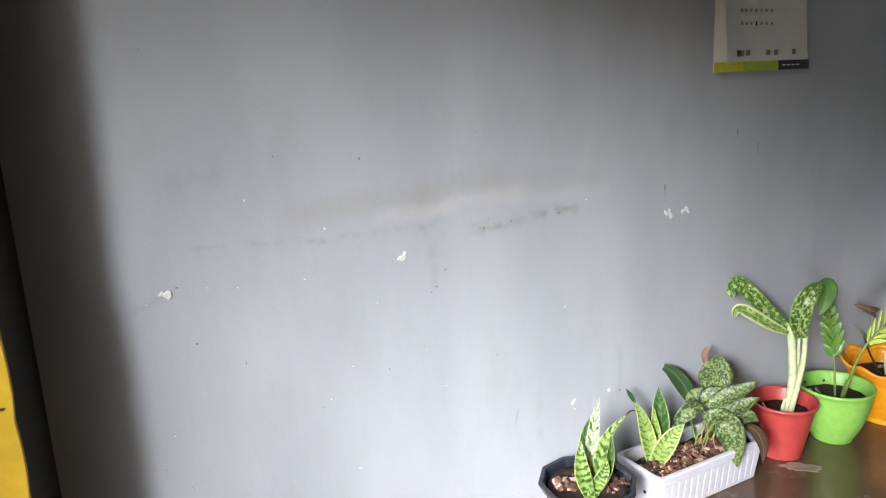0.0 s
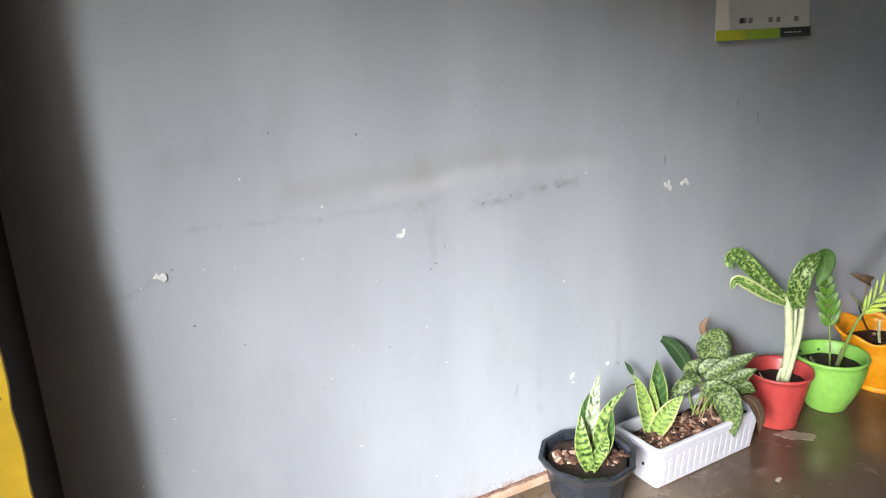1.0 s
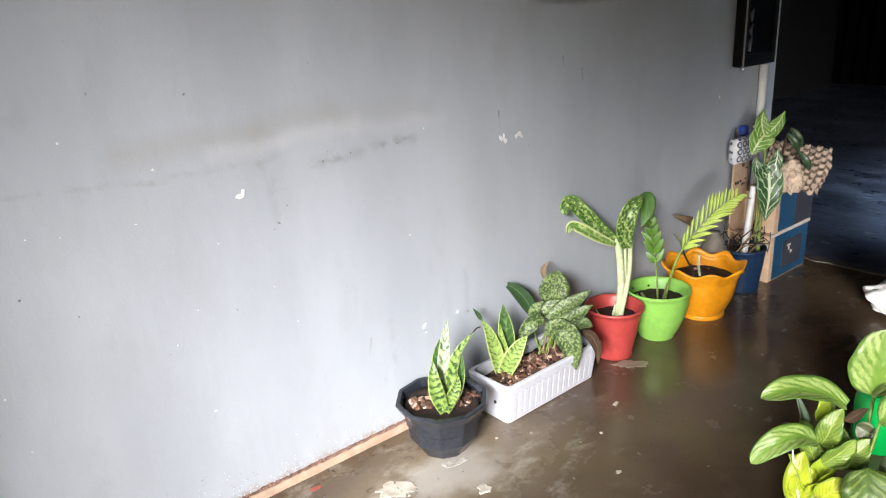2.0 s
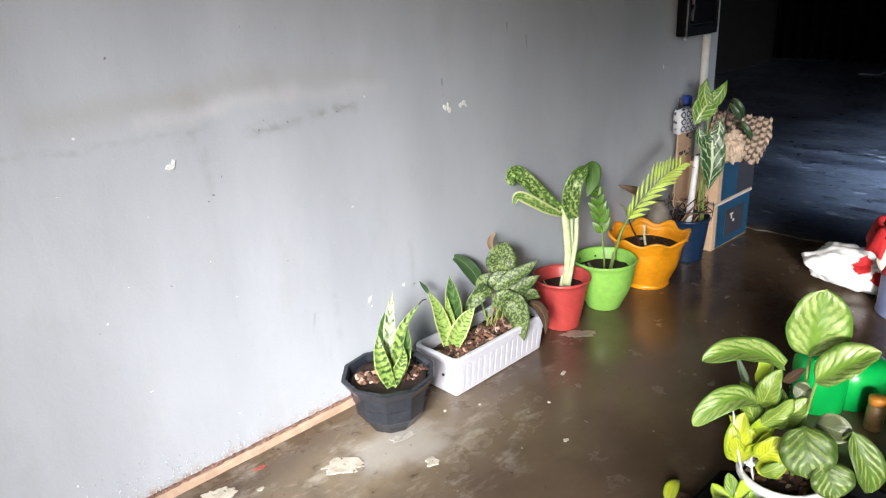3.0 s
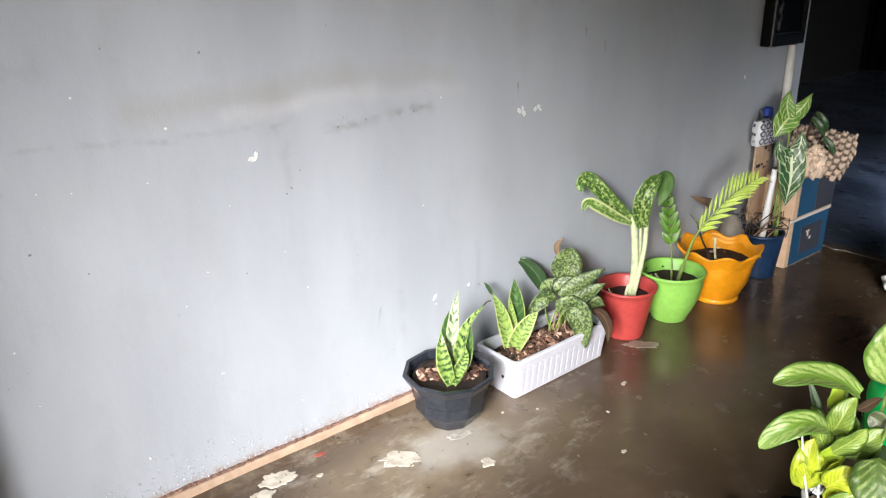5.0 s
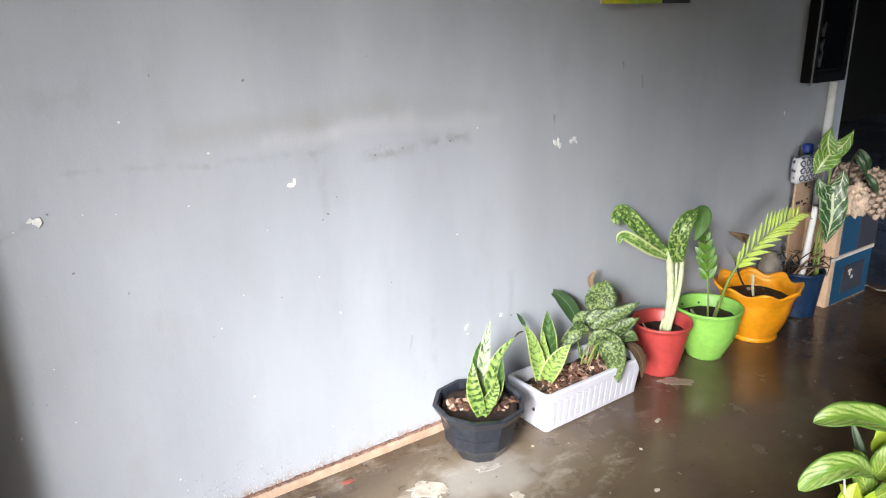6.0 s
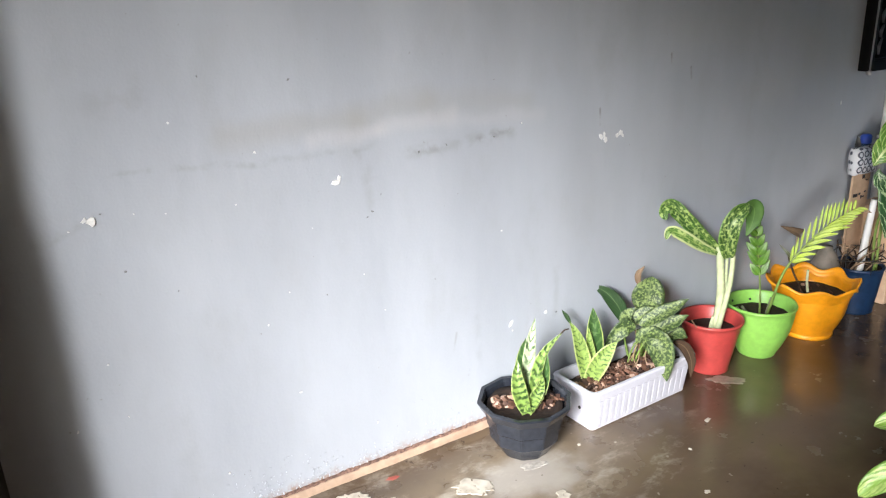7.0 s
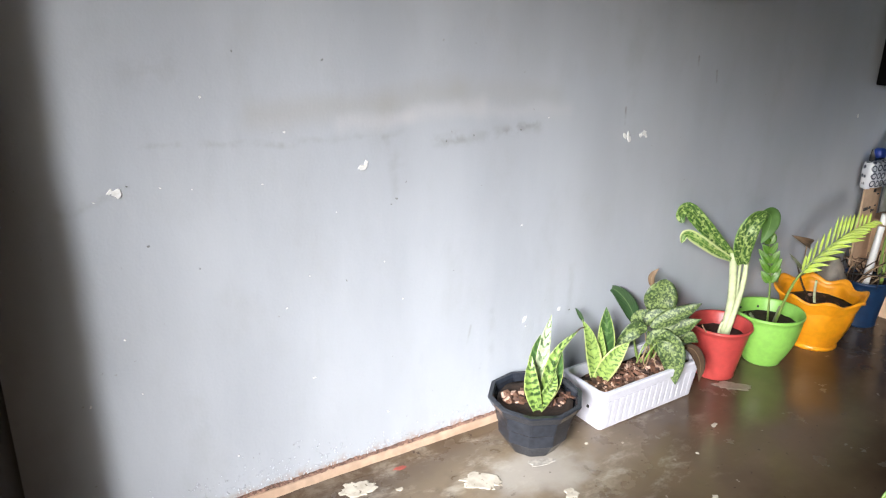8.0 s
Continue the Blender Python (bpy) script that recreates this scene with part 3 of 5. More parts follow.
def skirting():
    bm = bmesh.new()
    rnd = random.Random(2)
    n = 90
    rows = []
    for i in range(n + 1):
        x = 2.24 + (5.45 - 2.24) * i / n
        h = 0.031 + rnd.uniform(-0.0015, 0.0015)
        rows.append([bm.verts.new(c) for c in ((x, -0.001, h + 0.002), (x, -0.011, h), (x, -0.014, h - 0.005), (x, -0.016 + rnd.uniform(-0.001, 0.001), 0.011))])
    for p, q in zip(rows, rows[1:]):
        for j in range(3):
            bm.faces.new((p[j], p[j + 1], q[j + 1], q[j]))
    return bm


baseboard = structure("baseboard", skirting(), TAN, "low tan skirting strip along the foot of the wall")
crack = bmesh.new()
rnd = random.Random(12)
prev = None
for i in range(321):
    x = 2.24 + (5.45 - 2.24) * i / 320
    h = 0.001 + 0.009 * max(0.0, noise.noise(Vector((x * 14, 0.3, 0)))) + rnd.uniform(0, 0.004)
    row = [crack.verts.new((x, -0.0085 + rnd.uniform(-0.003, 0.002), 0.0328)), crack.verts.new((x, -0.006 + rnd.uniform(-0.002, 0.001), 0.034 + h * 0.6)), crack.verts.new((x, -0.0004, 0.034 + h))]
    if prev:
        for j in range(2):
            crack.faces.new((prev[j], prev[j + 1], row[j + 1], row[j]))
    prev = row
part("cracked_edge", crack, plain("reddish_brown_crumbling_edge", (0.20, 0.115, 0.085), 0.85, 0.6, 160, bump=0.6), baseboard, "crumbling reddish brown edge on the skirting")

fillet = bmesh.new()
rnd = random.Random(9)
prev = None
for i in range(121):
    x = 2.24 + (5.45 - 2.24) * i / 120
    row = [fillet.verts.new((x, -0.002, 0.013)), fillet.verts.new((x, -0.017, 0.011 + rnd.uniform(-0.001, 0.001))), fillet.verts.new((x, -0.026 + rnd.uniform(-0.003, 0.002), 0.004)), fillet.verts.new((x, -0.036 + rnd.uniform(-0.004, 0.004), 0.0004))]
    if prev:
        for j in range(3):
            fillet.faces.new((prev[j], prev[j + 1], row[j + 1], row[j]))
    prev = row
structure("floor_fillet", fillet, FLOOR, "rough cement fillet under the skirting strip", True)

# left pier: dark brown reveal and a bright yellow face
pier = bmesh.new()
corners = [(0.75, -0.175), (2.2044, -0.175), (2.237, 0.0), (2.237, 0.16), (0.75, 0.16)]
lo = [pier.verts.new((x, y, 0)) for x, y in corners]
hi = [pier.verts.new((x, y, 2.7)) for x, y in corners]
for i in range(5):
    pier.faces.new((lo[i], lo[(i + 1) % 5], hi[(i + 1) % 5], hi[i]))
pier.faces.new(lo[::-1])
pier.faces.new(hi)
wall_pier = structure("wall_pier", pier, BROWN, "dark brown reveal beside the grey wall")
yf = bmesh.new()
rnd = random.Random(11)
prev = None
for i in range(61):
    z = 2.7 * i / 60
    e = 2.2084 + rnd.uniform(-0.0025, 0.0015) - (0.010 * max(0, 1 - abs(z - 0.98) / 0.06))
    row = [yf.verts.new((0.9, -0.179, z)), yf.verts.new((e - 0.002, -0.181, z)), yf.verts.new((e, -0.177, z)), yf.verts.new((e, -0.173, z))]
    if prev:
        for j in range(3):
            yf.faces.new((prev[j], prev[j + 1], row[j + 1], row[j]))
    prev = row
part("painted_face", yf, YELLOW, wall_pier, "bright yellow painted face with chipped edge")
for k, (x, z, r, st) in enumerate([(2.203, 0.985, 0.034, 0.6), (2.206, 0.90, 0.010, 1.6), (2.210, 0.84, 0.006, 2.0), (2.208, 0.70, 0.006, 1.8)]):
    ob = part("paint_chip", flake(0, 0, r, 40 + k, 0.0015, stretch=st), PATCH if k == 0 else BROWN, wall_pier)
    ob.matrix_basis = pose(x - 0.020, -0.1815, z, 90, 0, 0)

structure("wall_south", box(0.75, 5.6, -4.55, -4.4, 0, 2.7), ROOM_WALL, "plain plaster wall behind the camera")
# unseen opening added so the clutter's fill lamp has a way in
structure("wall_west_left", box(0.75, 0.9, -4.4, -4.2, 0, 2.7), ROOM_WALL, "plain plaster wall beside the added front opening")
structure("wall_west_middle", box(0.75, 0.9, -3.0, -2.61, 0, 2.7), ROOM_WALL, "plain plaster pier between front doorway and added opening")
structure("wall_west_sill", box(0.75, 0.9, -4.2, -3.0, 0, 0.52), ROOM_WALL, "plain plaster wall under the added front opening")
structure("wall_west_lintel", box(0.75, 0.9, -4.2, -3.0, 1.28, 2.7), ROOM_WALL, "plain plaster wall over the added front opening")
# unseen jamb and head, set to shape the sun on the grey wall
structure("wall_west_right", box(0.75, 0.9, -1.25, -0.18, 0, 2.7), ROOM_WALL, "unseen plaster wall trimming the sun beside the front doorway")
structure("wall_west_head", box(0.75, 0.9, -2.61, -1.25, 2.22, 2.7), ROOM_WALL, "unseen plaster trimming the sun over the front doorway")
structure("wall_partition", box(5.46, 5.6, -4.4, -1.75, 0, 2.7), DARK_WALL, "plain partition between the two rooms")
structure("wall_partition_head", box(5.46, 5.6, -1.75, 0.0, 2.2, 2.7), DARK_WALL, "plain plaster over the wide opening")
structure("wall_back_west", box(5.3, 5.455, 0.16, 2.4, -0.06, 2.7), DARK_WALL, "plaster wall of the back room, dimness in its colour")
structure("wall_back_north", box(5.3, 12.15, 2.4, 2.55, -0.06, 2.7), DARK_WALL, "plaster wall of the back room, dimness in its colour")
structure("wall_back_east", box(12.0, 12.15, -3.2, 2.4, -0.06, 2.7), DARK_WALL, "plaster wall at the far end, dimness in its colour")
# window opening added out of view for the back room's fill lamp
structure("wall_back_south_left", box(5.6, 5.95, -3.2, -3.05, -0.06, 2.7), DARK_WALL, "near-black plaster wall beside the added window opening")
structure("wall_back_south_right", box(9.25, 12.0, -3.2, -3.05, -0.06, 2.7), DARK_WALL, "near-black plaster wall beside the added window opening")
structure("wall_back_south_sill", box(5.95, 9.25, -3.2, -3.05, -0.06, 0.9), DARK_WALL, "near-black plaster wall under the added window opening")
structure("wall_back_south_head", box(5.95, 9.25, -3.2, -3.05, 2.1, 2.7), DARK_WALL, "near-black plaster wall over the added window opening")
structure("ceiling", box(0.75, 12.15, -4.55, 2.55, 2.7, 2.8), CEIL, "plain ceiling, kept dark to limit bounced light")
structure("ground", box(-60, 60, -60, 60, -0.3, -0.11), plain("bare_earth", (0.2, 0.15, 0.1), 0.9, 0.3, 3), "bare earth outside the door")

# chips on the wall, each a flake of bare plaster
CHIPS = [(2.996, .796, .010), (3.006, .803, .008), (2.482, .798, .011), (2.47, .803, .007), (3.822, .802, .010), (3.838, .792, .009), (3.833, .806, .007), (3.898, .805, .012), (3.884, .799, .008), (3.906, .796, .007), (2.818, .89, .006),
         (2.652, .971, .005), (2.764, .784, .004), (2.439, .786, .004), (2.859, .559, .004), (2.801, .492, .004), (2.46, .496, .005), (2.859, .299, .006), (2.665, .148, .006),
         (3.055, .144, .006), (3.494, .307, .008), (3.498, .285, .005), (3.465, .59, .005), (5.018, .783, .007), (3.535, .873, .004), (2.38, .365, .005), (2.479, .367, .004),
         (3.10, .453, .004), (2.93, .70, .003), (3.05, .56, .003), (3.62, .31, .007), (2.56, .80, .004), (2.62, .79, .003)]
for k, (x, z, r) in enumerate(CHIPS):
    ob = part("paint_chip", flake(0, 0, r * (0.95 if r > 0.006 else 0.6), k, 0.002, stretch=1.15 + 0.3 * math.sin(k * 2.3), turn=k * 1.3), CHIP, wall_north)
    ob.matrix_basis = pose(x, -0.0005, z, 90, 0, 0)
DENTS = [(2.526, .685, .006), (2.909, 1.035, .006), (2.72, 1.056, .004), (3.085, .712, .007), (3.07, .70, .004), (3.22, .838, .006), (2.95, .53, .004), (2.50, .81, .004), (3.11, .75, .004), (3.30, .845, .005), (3.445, .848, .006), (3.66, .30, .006), (2.62, .62, .004), (3.25, .50, .003)]
for k, (x, z, r) in enumerate(DENTS):
    ob = part("dark_nick", flake(0, 0, r * 0.55, 90 + k, 0.0012, stretch=1.3, turn=k * 0.9), plain("dark_nick_grime", (0.23, 0.23, 0.235), 0.8) if k == 0 else bpy.data.materials["dark_nick_grime"], wall_north)
    ob.matrix_basis = pose(x, -0.0005, z, 90, 0, 0)
peel = bmesh.new()
rnd = random.Random(21)
for k in range(430):
    x = rnd.choice((rnd.uniform(2.3, 3.45), rnd.gauss(2.75, 0.22)))
    z = 0.038 + abs(rnd.gauss(0, 0.022)) * (1.8 if x < 2.95 else 1.0)
    if x > 2.29:
        flake(x, z, rnd.uniform(0.0008, 0.0034), 300 + k, 0.0014, peel, rnd.uniform(0.6, 1.0), rnd.uniform(-0.4, 0.4))
ob = part("peeling_paint", peel, plain("flaking_grey_paint", (0.50, 0.53, 0.57), 0.5, 0.3, 150), wall_north, "curling white flakes along the skirting")
ob.matrix_basis = pose(0, -0.0008, 0, 90, 0, 0)
tagged(ob, kind="stuff")

# dried spills on the floor
SPILLS = [(3.215, -.208, .052, 1.25, -0.7, 1), (3.38, -.362, .022, 1.1, 0.3, 2), (2.93, -.075, .045, 1.2, -0.2, 3), (2.87, -.11, .03, 1.4, 0.0, 4), (3.946, -.341, .017, 1.4, 0.2, 6), (3.68, -.555, .013, 1.2, 0.0, 7), (3.79, -.41, .008, 1.0, 0.0, 8), (3.02, -.13, .015, 1.4, 0.0, 9), (3.56, -.22, .008, 1.2, 0.4, 10), (3.65, -.27, .006, 1.2, 0.4, 12)]
for x, y, r, st, turn, k in SPILLS:
    ob = part("dried_spill", flake(0, 0, r * (1 if r > 0.02 else 0.7), 70 + k, 0.0016, stretch=st, turn=turn), SPILL, floor)
    ob.matrix_basis = pose(x, y, 0.0006)
ob = part("dried_spill", flake(0, 0, 0.05, 75, 0.0016, stretch=1.5, turn=-0.75), plain("pale_mud_spill", (0.26, 0.21, 0.17), 0.45, 0.2, 60), floor)
ob.matrix_basis = pose(4.185, -.215, 0.0006)
ob = part("dried_spill", flake(0, 0, 0.030, 88, 0.0010, stretch=1.5, turn=-0.3), plain("pale_cement_dust", (0.42, 0.39, 0.35), 0.7, 0.3, 60), floor)
ob.matrix_basis = pose(3.40, -.225, 0.0006)
ob = part("red_stain", flake(0, 0, 0.014, 79, 0.0010, stretch=1.4), plain("faded_red_stain", (0.34, 0.08, 0.06), 0.6, 0.2, 60), floor)
ob.matrix_basis = pose(3.06, -.055, 0.0006)


# ---- wall calendar, black meter cabinet, conduit ----
def calendar():
    cal = thing("wall_calendar", (4.158, 0, 1.183), "white paper wall calendar with lime and black foot band", "calendar")
    w, h = 0.358, 0.56

    def sheet(y0, curl, x0, x1, z0, z1, lean=0.03, slant=True):
        bm = bmesh.new()
        n, k = 10, 8
        for sg in (0, 0.0012):
            g = []
            for i in range(n + 1):
                u = i / n
                row = []
                for j in range(k + 1):
                    v = j / k
                    x, z = x0 + (x1 - x0) * u, z0 + (z1 - z0) * v
                    x -= 0.035 * (1 - z / h) ** 1.5 * max(0.0, -x / (w / 2)) if slant else 0.0
                    left = max(0.0, -x / (w / 2))
                    y = y0 - (1 - z / h) ** 2 * lean - curl * left ** 2 * (1 - z / h)
                    row.append(bm.verts.new((x, y - sg, z)))
                g.append(row)
            for i in range(n):
                for j in range(k):
                    bm.faces.new((g[i][j], g[i + 1][j], g[i + 1][j + 1], g[i][j + 1]))
        return bm

    part("backing_sheet", sheet(-0.006, 0.0, -w / 2, w / 2, 0.0, h), PAPER, cal, smooth=True)
    part("front_page", sheet(-0.010, 0.028, -w / 2 + 0.012, w / 2 - 0.004, 0.028, h), PAPER, cal, "white page printed with faint dates", smooth=True)
    part("foot_band", sheet(-0.0105, 0.0, -w / 2, -0.085, 0.0, 0.027), BAND_YELLOW, cal, "olive yellow band")
    part("foot_band", sheet(-0.0105, 0.0, -0.084, 0.045, 0.0, 0.027), BAND_GREEN, cal, "lime green band")
    part("foot_band", sheet(-0.0105, 0.0, 0.046, w / 2, 0.0, 0.027), INK, cal, "black band")
    part("hanging_rail", tube([(-w / 2, -0.006, h), (w / 2, -0.006, h)], 0.006), STEEL, cal)

    def bar(x, z, bw, bh, mat):
        lean = -0.0155 - (1 - z / h) ** 2 * 0.03 - 0.028 * max(0.0, -x / (w / 2)) ** 2 * (1 - z / h)
        part("print_bar", box(x - bw / 2, x + bw / 2, lean, lean + 0.0012, z - bh / 2, z + bh / 2), mat, cal)

    for x in (0.065, 0.085, 0.105, 0.125):
        bar(x, 0.0135, 0.012, 0.003, PAPER)
    for x, mat in ((-0.135, INK), (-0.12, GREY_INK), (-0.09, INK), (0.0, INK), (0.033, INK), (0.11, INK)):
        bar(x, 0.05, 0.015, 0.014, mat if x < -0.1 else GREY_INK)
    for row in range(4):
        for col in range(7):
            strong = (row, col) in ((0, 3), (2, 4), (3, 5), (3, 4))
            bar(-0.115 + col * 0.022, 0.13 + row * 0.035, 0.006, 0.012 if strong else 0.008, INK if strong else GREY_INK)
    for row in range(3):
        bar(-0.05, 0.32 + row * 0.05, 0.2 - row * 0.03, 0.012, GREY_INK)
    return cal


calendar()


def meter_box():
    m = thing("meter_cabinet", (5.222, 0, 0.89), "black metal wall cabinet with glossy front and steel edge", "cabinet")
    part("body", box(-0.125, 0.118, -0.04, 0.0, 0.0, 0.72, 0.006), BLACK_MATT, m)
    part("glass_front", box(-0.105, 0.098, -0.044, -0.0402, 0.045, 0.69, 0.001), BLACK_GLOSS, m, "glossy black glass front")
    part("frame_rail", box(-0.127, -0.108, -0.05, -0.0405, 0.0, 0.72, 0.003), BLACK_MATT, m)
    part("frame_rail", box(0.1, 0.12, -0.05, -0.0405, 0.0, 0.72, 0.003), BLACK_MATT, m)
    part("frame_rail", box(-0.107, 0.099, -0.05, -0.0405, 0.0, 0.038, 0.003), BLACK_MATT, m)
    part("edge_strip", box(0.1205, 0.1245, -0.052, -0.01, 0.02, 0.72, 0.001), STEEL, m, "bright steel edge strip")
    part("edge_strip", box(-0.1305, -0.1275, -0.052, -0.046, 0.0, 0.72, 0.001), plain("dull_steel", (0.3, 0.3, 0.31), 0.4, 0.1, 40, metal=1.0), m, "dull steel edge strip")
    part("corner_foot", lathe([(0.008, 0), (0.01, 0.003), (0.01, 0.012), (0.006, 0.016)], 14, close=True), STEEL, m).matrix_basis = pose(-0.127, -0.048, -0.012)
    # bent steel bits stand in for glints and outlines in the glass
    for z, s in ((0.06, 0.03), (0.12, 0.022), (0.17, 0.026)):
        bm = tube([(-0.085, -0.047, z), (-0.092, -0.05, z + s), (-0.078, -0.049, z + s * 1.9)], [0.004, 0.006, 0.003])
        part("latch", bm, STEEL, m)
    return m


meter_box()
conduit = thing("conduit", (5.318, -0.02, 0.02), "white pvc cable conduit clipped to the grey wall", "pipe")
part("pipe", tube([(0, 0, 0), (0, 0, 0.4), (0, 0, 0.862)], 0.0165, 16), PVC, conduit, smooth=True)
for z in (0.2, 0.6):
    part("clip", box(-0.022, 0.022, -0.0205, 0.018, z, z + 0.012, 0.002), PVC, conduit)

# ---- the row of pots along the wall ----
ROW = "pots along the grey wall"


pot1 = thing("potted_snake_plant", (3.43, -0.142, 0), "dark grey ten-sided plastic pot with a small banded snake plant", "potted plant", ROW)
bm = bmesh.new()
SIDES = 10
prof = [(0.060, 0.0), (0.067, 0.002), (0.0935, 0.044), (0.0965, 0.047), (0.1000, 0.083), (0.1035, 0.087), (0.1075, 0.126), (0.119, 0.131), (0.131, 0.153), (0.130, 0.158), (0.119, 0.158), (0.114, 0.15), (0.106, 0.10)]
rings = [[bm.verts.new((r * math.cos(6.2832 * (i + 0.3) / SIDES), r * math.sin(6.2832 * (i + 0.3) / SIDES), h)) for i in range(SIDES)] for r, h in prof]
for a, b in zip(rings, rings[1:]):
    for i in range(SIDES):
        bm.faces.new((a[i], a[(i + 1) % SIDES], b[(i + 1) % SIDES], b[i]))
bm.faces.new(rings[0][::-1])
bmesh.ops.bevel(bm, geom=[e for e in bm.edges if abs(e.verts[0].co.z - e.verts[1].co.z) > 0.002], offset=0.002, segments=2, affect="EDGES")
part("pot", bm, BLACK_PLASTIC, pot1)
soil(pot1, 0.103, 0.135, 3)
mulch(pot1, [(0.06, -0.03, 0.04, 0.035, 0.138), (-0.045, 0.03, 0.03, 0.03, 0.138), (0.02, 0.0, 0.06, 0.06, 0.136)], 70, 5, 0.014)
for pts, w, mat, fold, tw in [
        ([(0.015, 0.150, 0.020), (0.012, 0.244, 0.010), (0.018, 0.328, 0.0), (0.029, 0.395, 0.0)], 0.037, SNAKE_PALE, 0.6, 0.3),
        ([(0.023, 0.140, 0.030), (0.036, 0.231, 0.020), (0.056, 0.297, 0.010), (0.100, 0.356, 0.0)], 0.035, SNAKE, 0.9, -0.4),
        ([(0.019, 0.135, 0.030), (0.042, 0.185, 0.020), (0.058, 0.240, 0.020), (0.063, 0.302, 0.020)], 0.036, SNAKE_DARK, 0.7, 0.2),
        ([(0.014, 0.138, 0.045), (0.031, 0.182, 0.045), (0.047, 0.215, 0.040), (0.051, 0.250, 0.040)], 0.034, SNAKE, 0.7, 0.3),
        ([(0.008, 0.135, 0.010), (-0.006, 0.200, 0.0), (-0.004, 0.280, -0.01), (0.004, 0.330, -0.01)], 0.040, SNAKE_DARK, 0.6, 0.0),
        ([(0.012, 0.136, 0.045), (-0.005, 0.196, 0.055), (-0.014, 0.250, 0.055), (-0.014, 0.290, 0.040)], 0.044, SNAKE, 0.55, 0.45)]:
    blade(pot1, fan(pts), w, mat, fold=fold, twist=tw, shape="spear", wave=0.015)
shoot(pot1, fan([(0.095, 0.350, 0.0), (0.105, 0.362, 0.0), (0.116, 0.366, 0.0)]), 0.004, DRY_LEAF, "dry_tip")

# planter trough
trough = thing("planter_trough", (3.83, -0.125, 0), "white ribbed plastic trough with mottled plants and bark chips", "planter", ROW, turn=1.2)


def rounded(x, y, r, n=4):
    out = []
    for cx, cy, a0 in ((x - r, y - r, 0), (-x + r, y - r, 90), (-x + r, -y + r, 180), (x - r, -y + r, 270)):
        for i in range(n + 1):
            a = radians(a0 + 90 * i / n)
            out.append((cx + r * math.cos(a), cy + r * math.sin(a)))
    return out


bm = bmesh.new()
loops = [(0.196, 0.062, 0.0, 0.012), (0.199, 0.066, 0.004, 0.014), (0.209, 0.078, 0.108, 0.016), (0.218, 0.087, 0.110, 0.018), (0.220, 0.089, 0.130, 0.018), (0.217, 0.086, 0.134, 0.018), (0.208, 0.077, 0.134, 0.016), (0.205, 0.074, 0.128, 0.016), (0.198, 0.068, 0.06, 0.014)]
rings = [[bm.verts.new((px, py, z)) for px, py in rounded(x, y, r)] for x, y, z, r in loops]
for a, b in zip(rings, rings[1:]):
    n = len(a)
    for i in range(n):
        bm.faces.new((a[i], a[(i + 1) % n], b[(i + 1) % n], b[i]))
bm.faces.new(rings[0][::-1])
part("trough", bm, WHITE_PLASTIC, trough, smooth=False)
for i in range(15):
    x = -0.178 + i * 0.0254
    for s in (-1, 1):
        bm = box(x - 0.0085, x + 0.0085, -0.0012, 0.0018, 0.014, 0.098, 0.0014)
        ob = part("rib", bm, WHITE_PLASTIC, trough)
        ob.matrix_basis = pose(0, s * 0.0655, 0, s * -6.3)
part("drain_hole", lathe([(0.005, 0), (0.005, 0.002)], 10, close=True), INK, trough).matrix_basis = pose(-0.2055, -0.02, 0.062, 0, -85)
bm = box(-0.197, 0.197, -0.066, 0.066, 0.075, 0.105, 0.012)
bmesh.ops.subdivide_edges(bm, edges=bm.edges[:], cuts=8, use_grid_fill=True)
rnd = random.Random(3)
for v in bm.verts:
    if v.co.z > 0.1:
        v.co.z += rnd.uniform(-0.008, 0.008)
part("soil", bm, SOIL, trough, smooth=True)
mulch(trough, [(-0.1, 0, 0.09, 0.06, 0.108), (0.02, -0.01, 0.1, 0.055, 0.109), (0.12, 0, 0.08, 0.06, 0.108), (-0.15, -0.02, 0.04, 0.04, 0.107)], 330, 8, 0.013)


def rel(v, c, base):
    return (v[0] + c[0] - base[0], v[1] + c[1] - base[1], v[2])


TB = (3.83, -0.125)
SC = (-0.08, 0, 0)
for pts, w, mat, fold in [
        ([(-0.031, 0.105, -0.03), (-0.034, 0.201, -0.03), (-0.039, 0.271, -0.03), (-0.044, 0.320, -0.03)], 0.055, SNAKE_DARK, 0.5),
        ([(-0.048, 0.096, -0.015), (-0.046, 0.168, -0.015), (-0.051, 0.218, -0.015), (-0.055, 0.263, -0.015)], 0.032, SNAKE_FINE, 0.7),
        ([(-0.054, 0.090, 0.0), (-0.064, 0.155, 0.0), (-0.085, 0.236, 0.0), (-0.111, 0.287, 0.0)], 0.048, SNAKE_FINE, 0.6),
        ([(-0.052, 0.090, 0.010), (-0.030, 0.155, 0.030), (0.0, 0.209, 0.030), (0.026, 0.242, 0.030)], 0.056, SNAKE_FINE, 0.5)]:
    blade(trough, fan(pts, SC), w, mat, fold=fold, shape="spear", wave=0.015)
blade(trough, fan([(-0.106, 0.278, 0.0), (-0.120, 0.303, 0.0), (-0.134, 0.322, 0.0)], SC), 0.013, DEEP, "dark dried leaf tip", shape="lance")
MC = (3.94, -.125)
MO = (0.11, 0, 0)
DOWN = Vector((0.5, 0.4, -0.75))
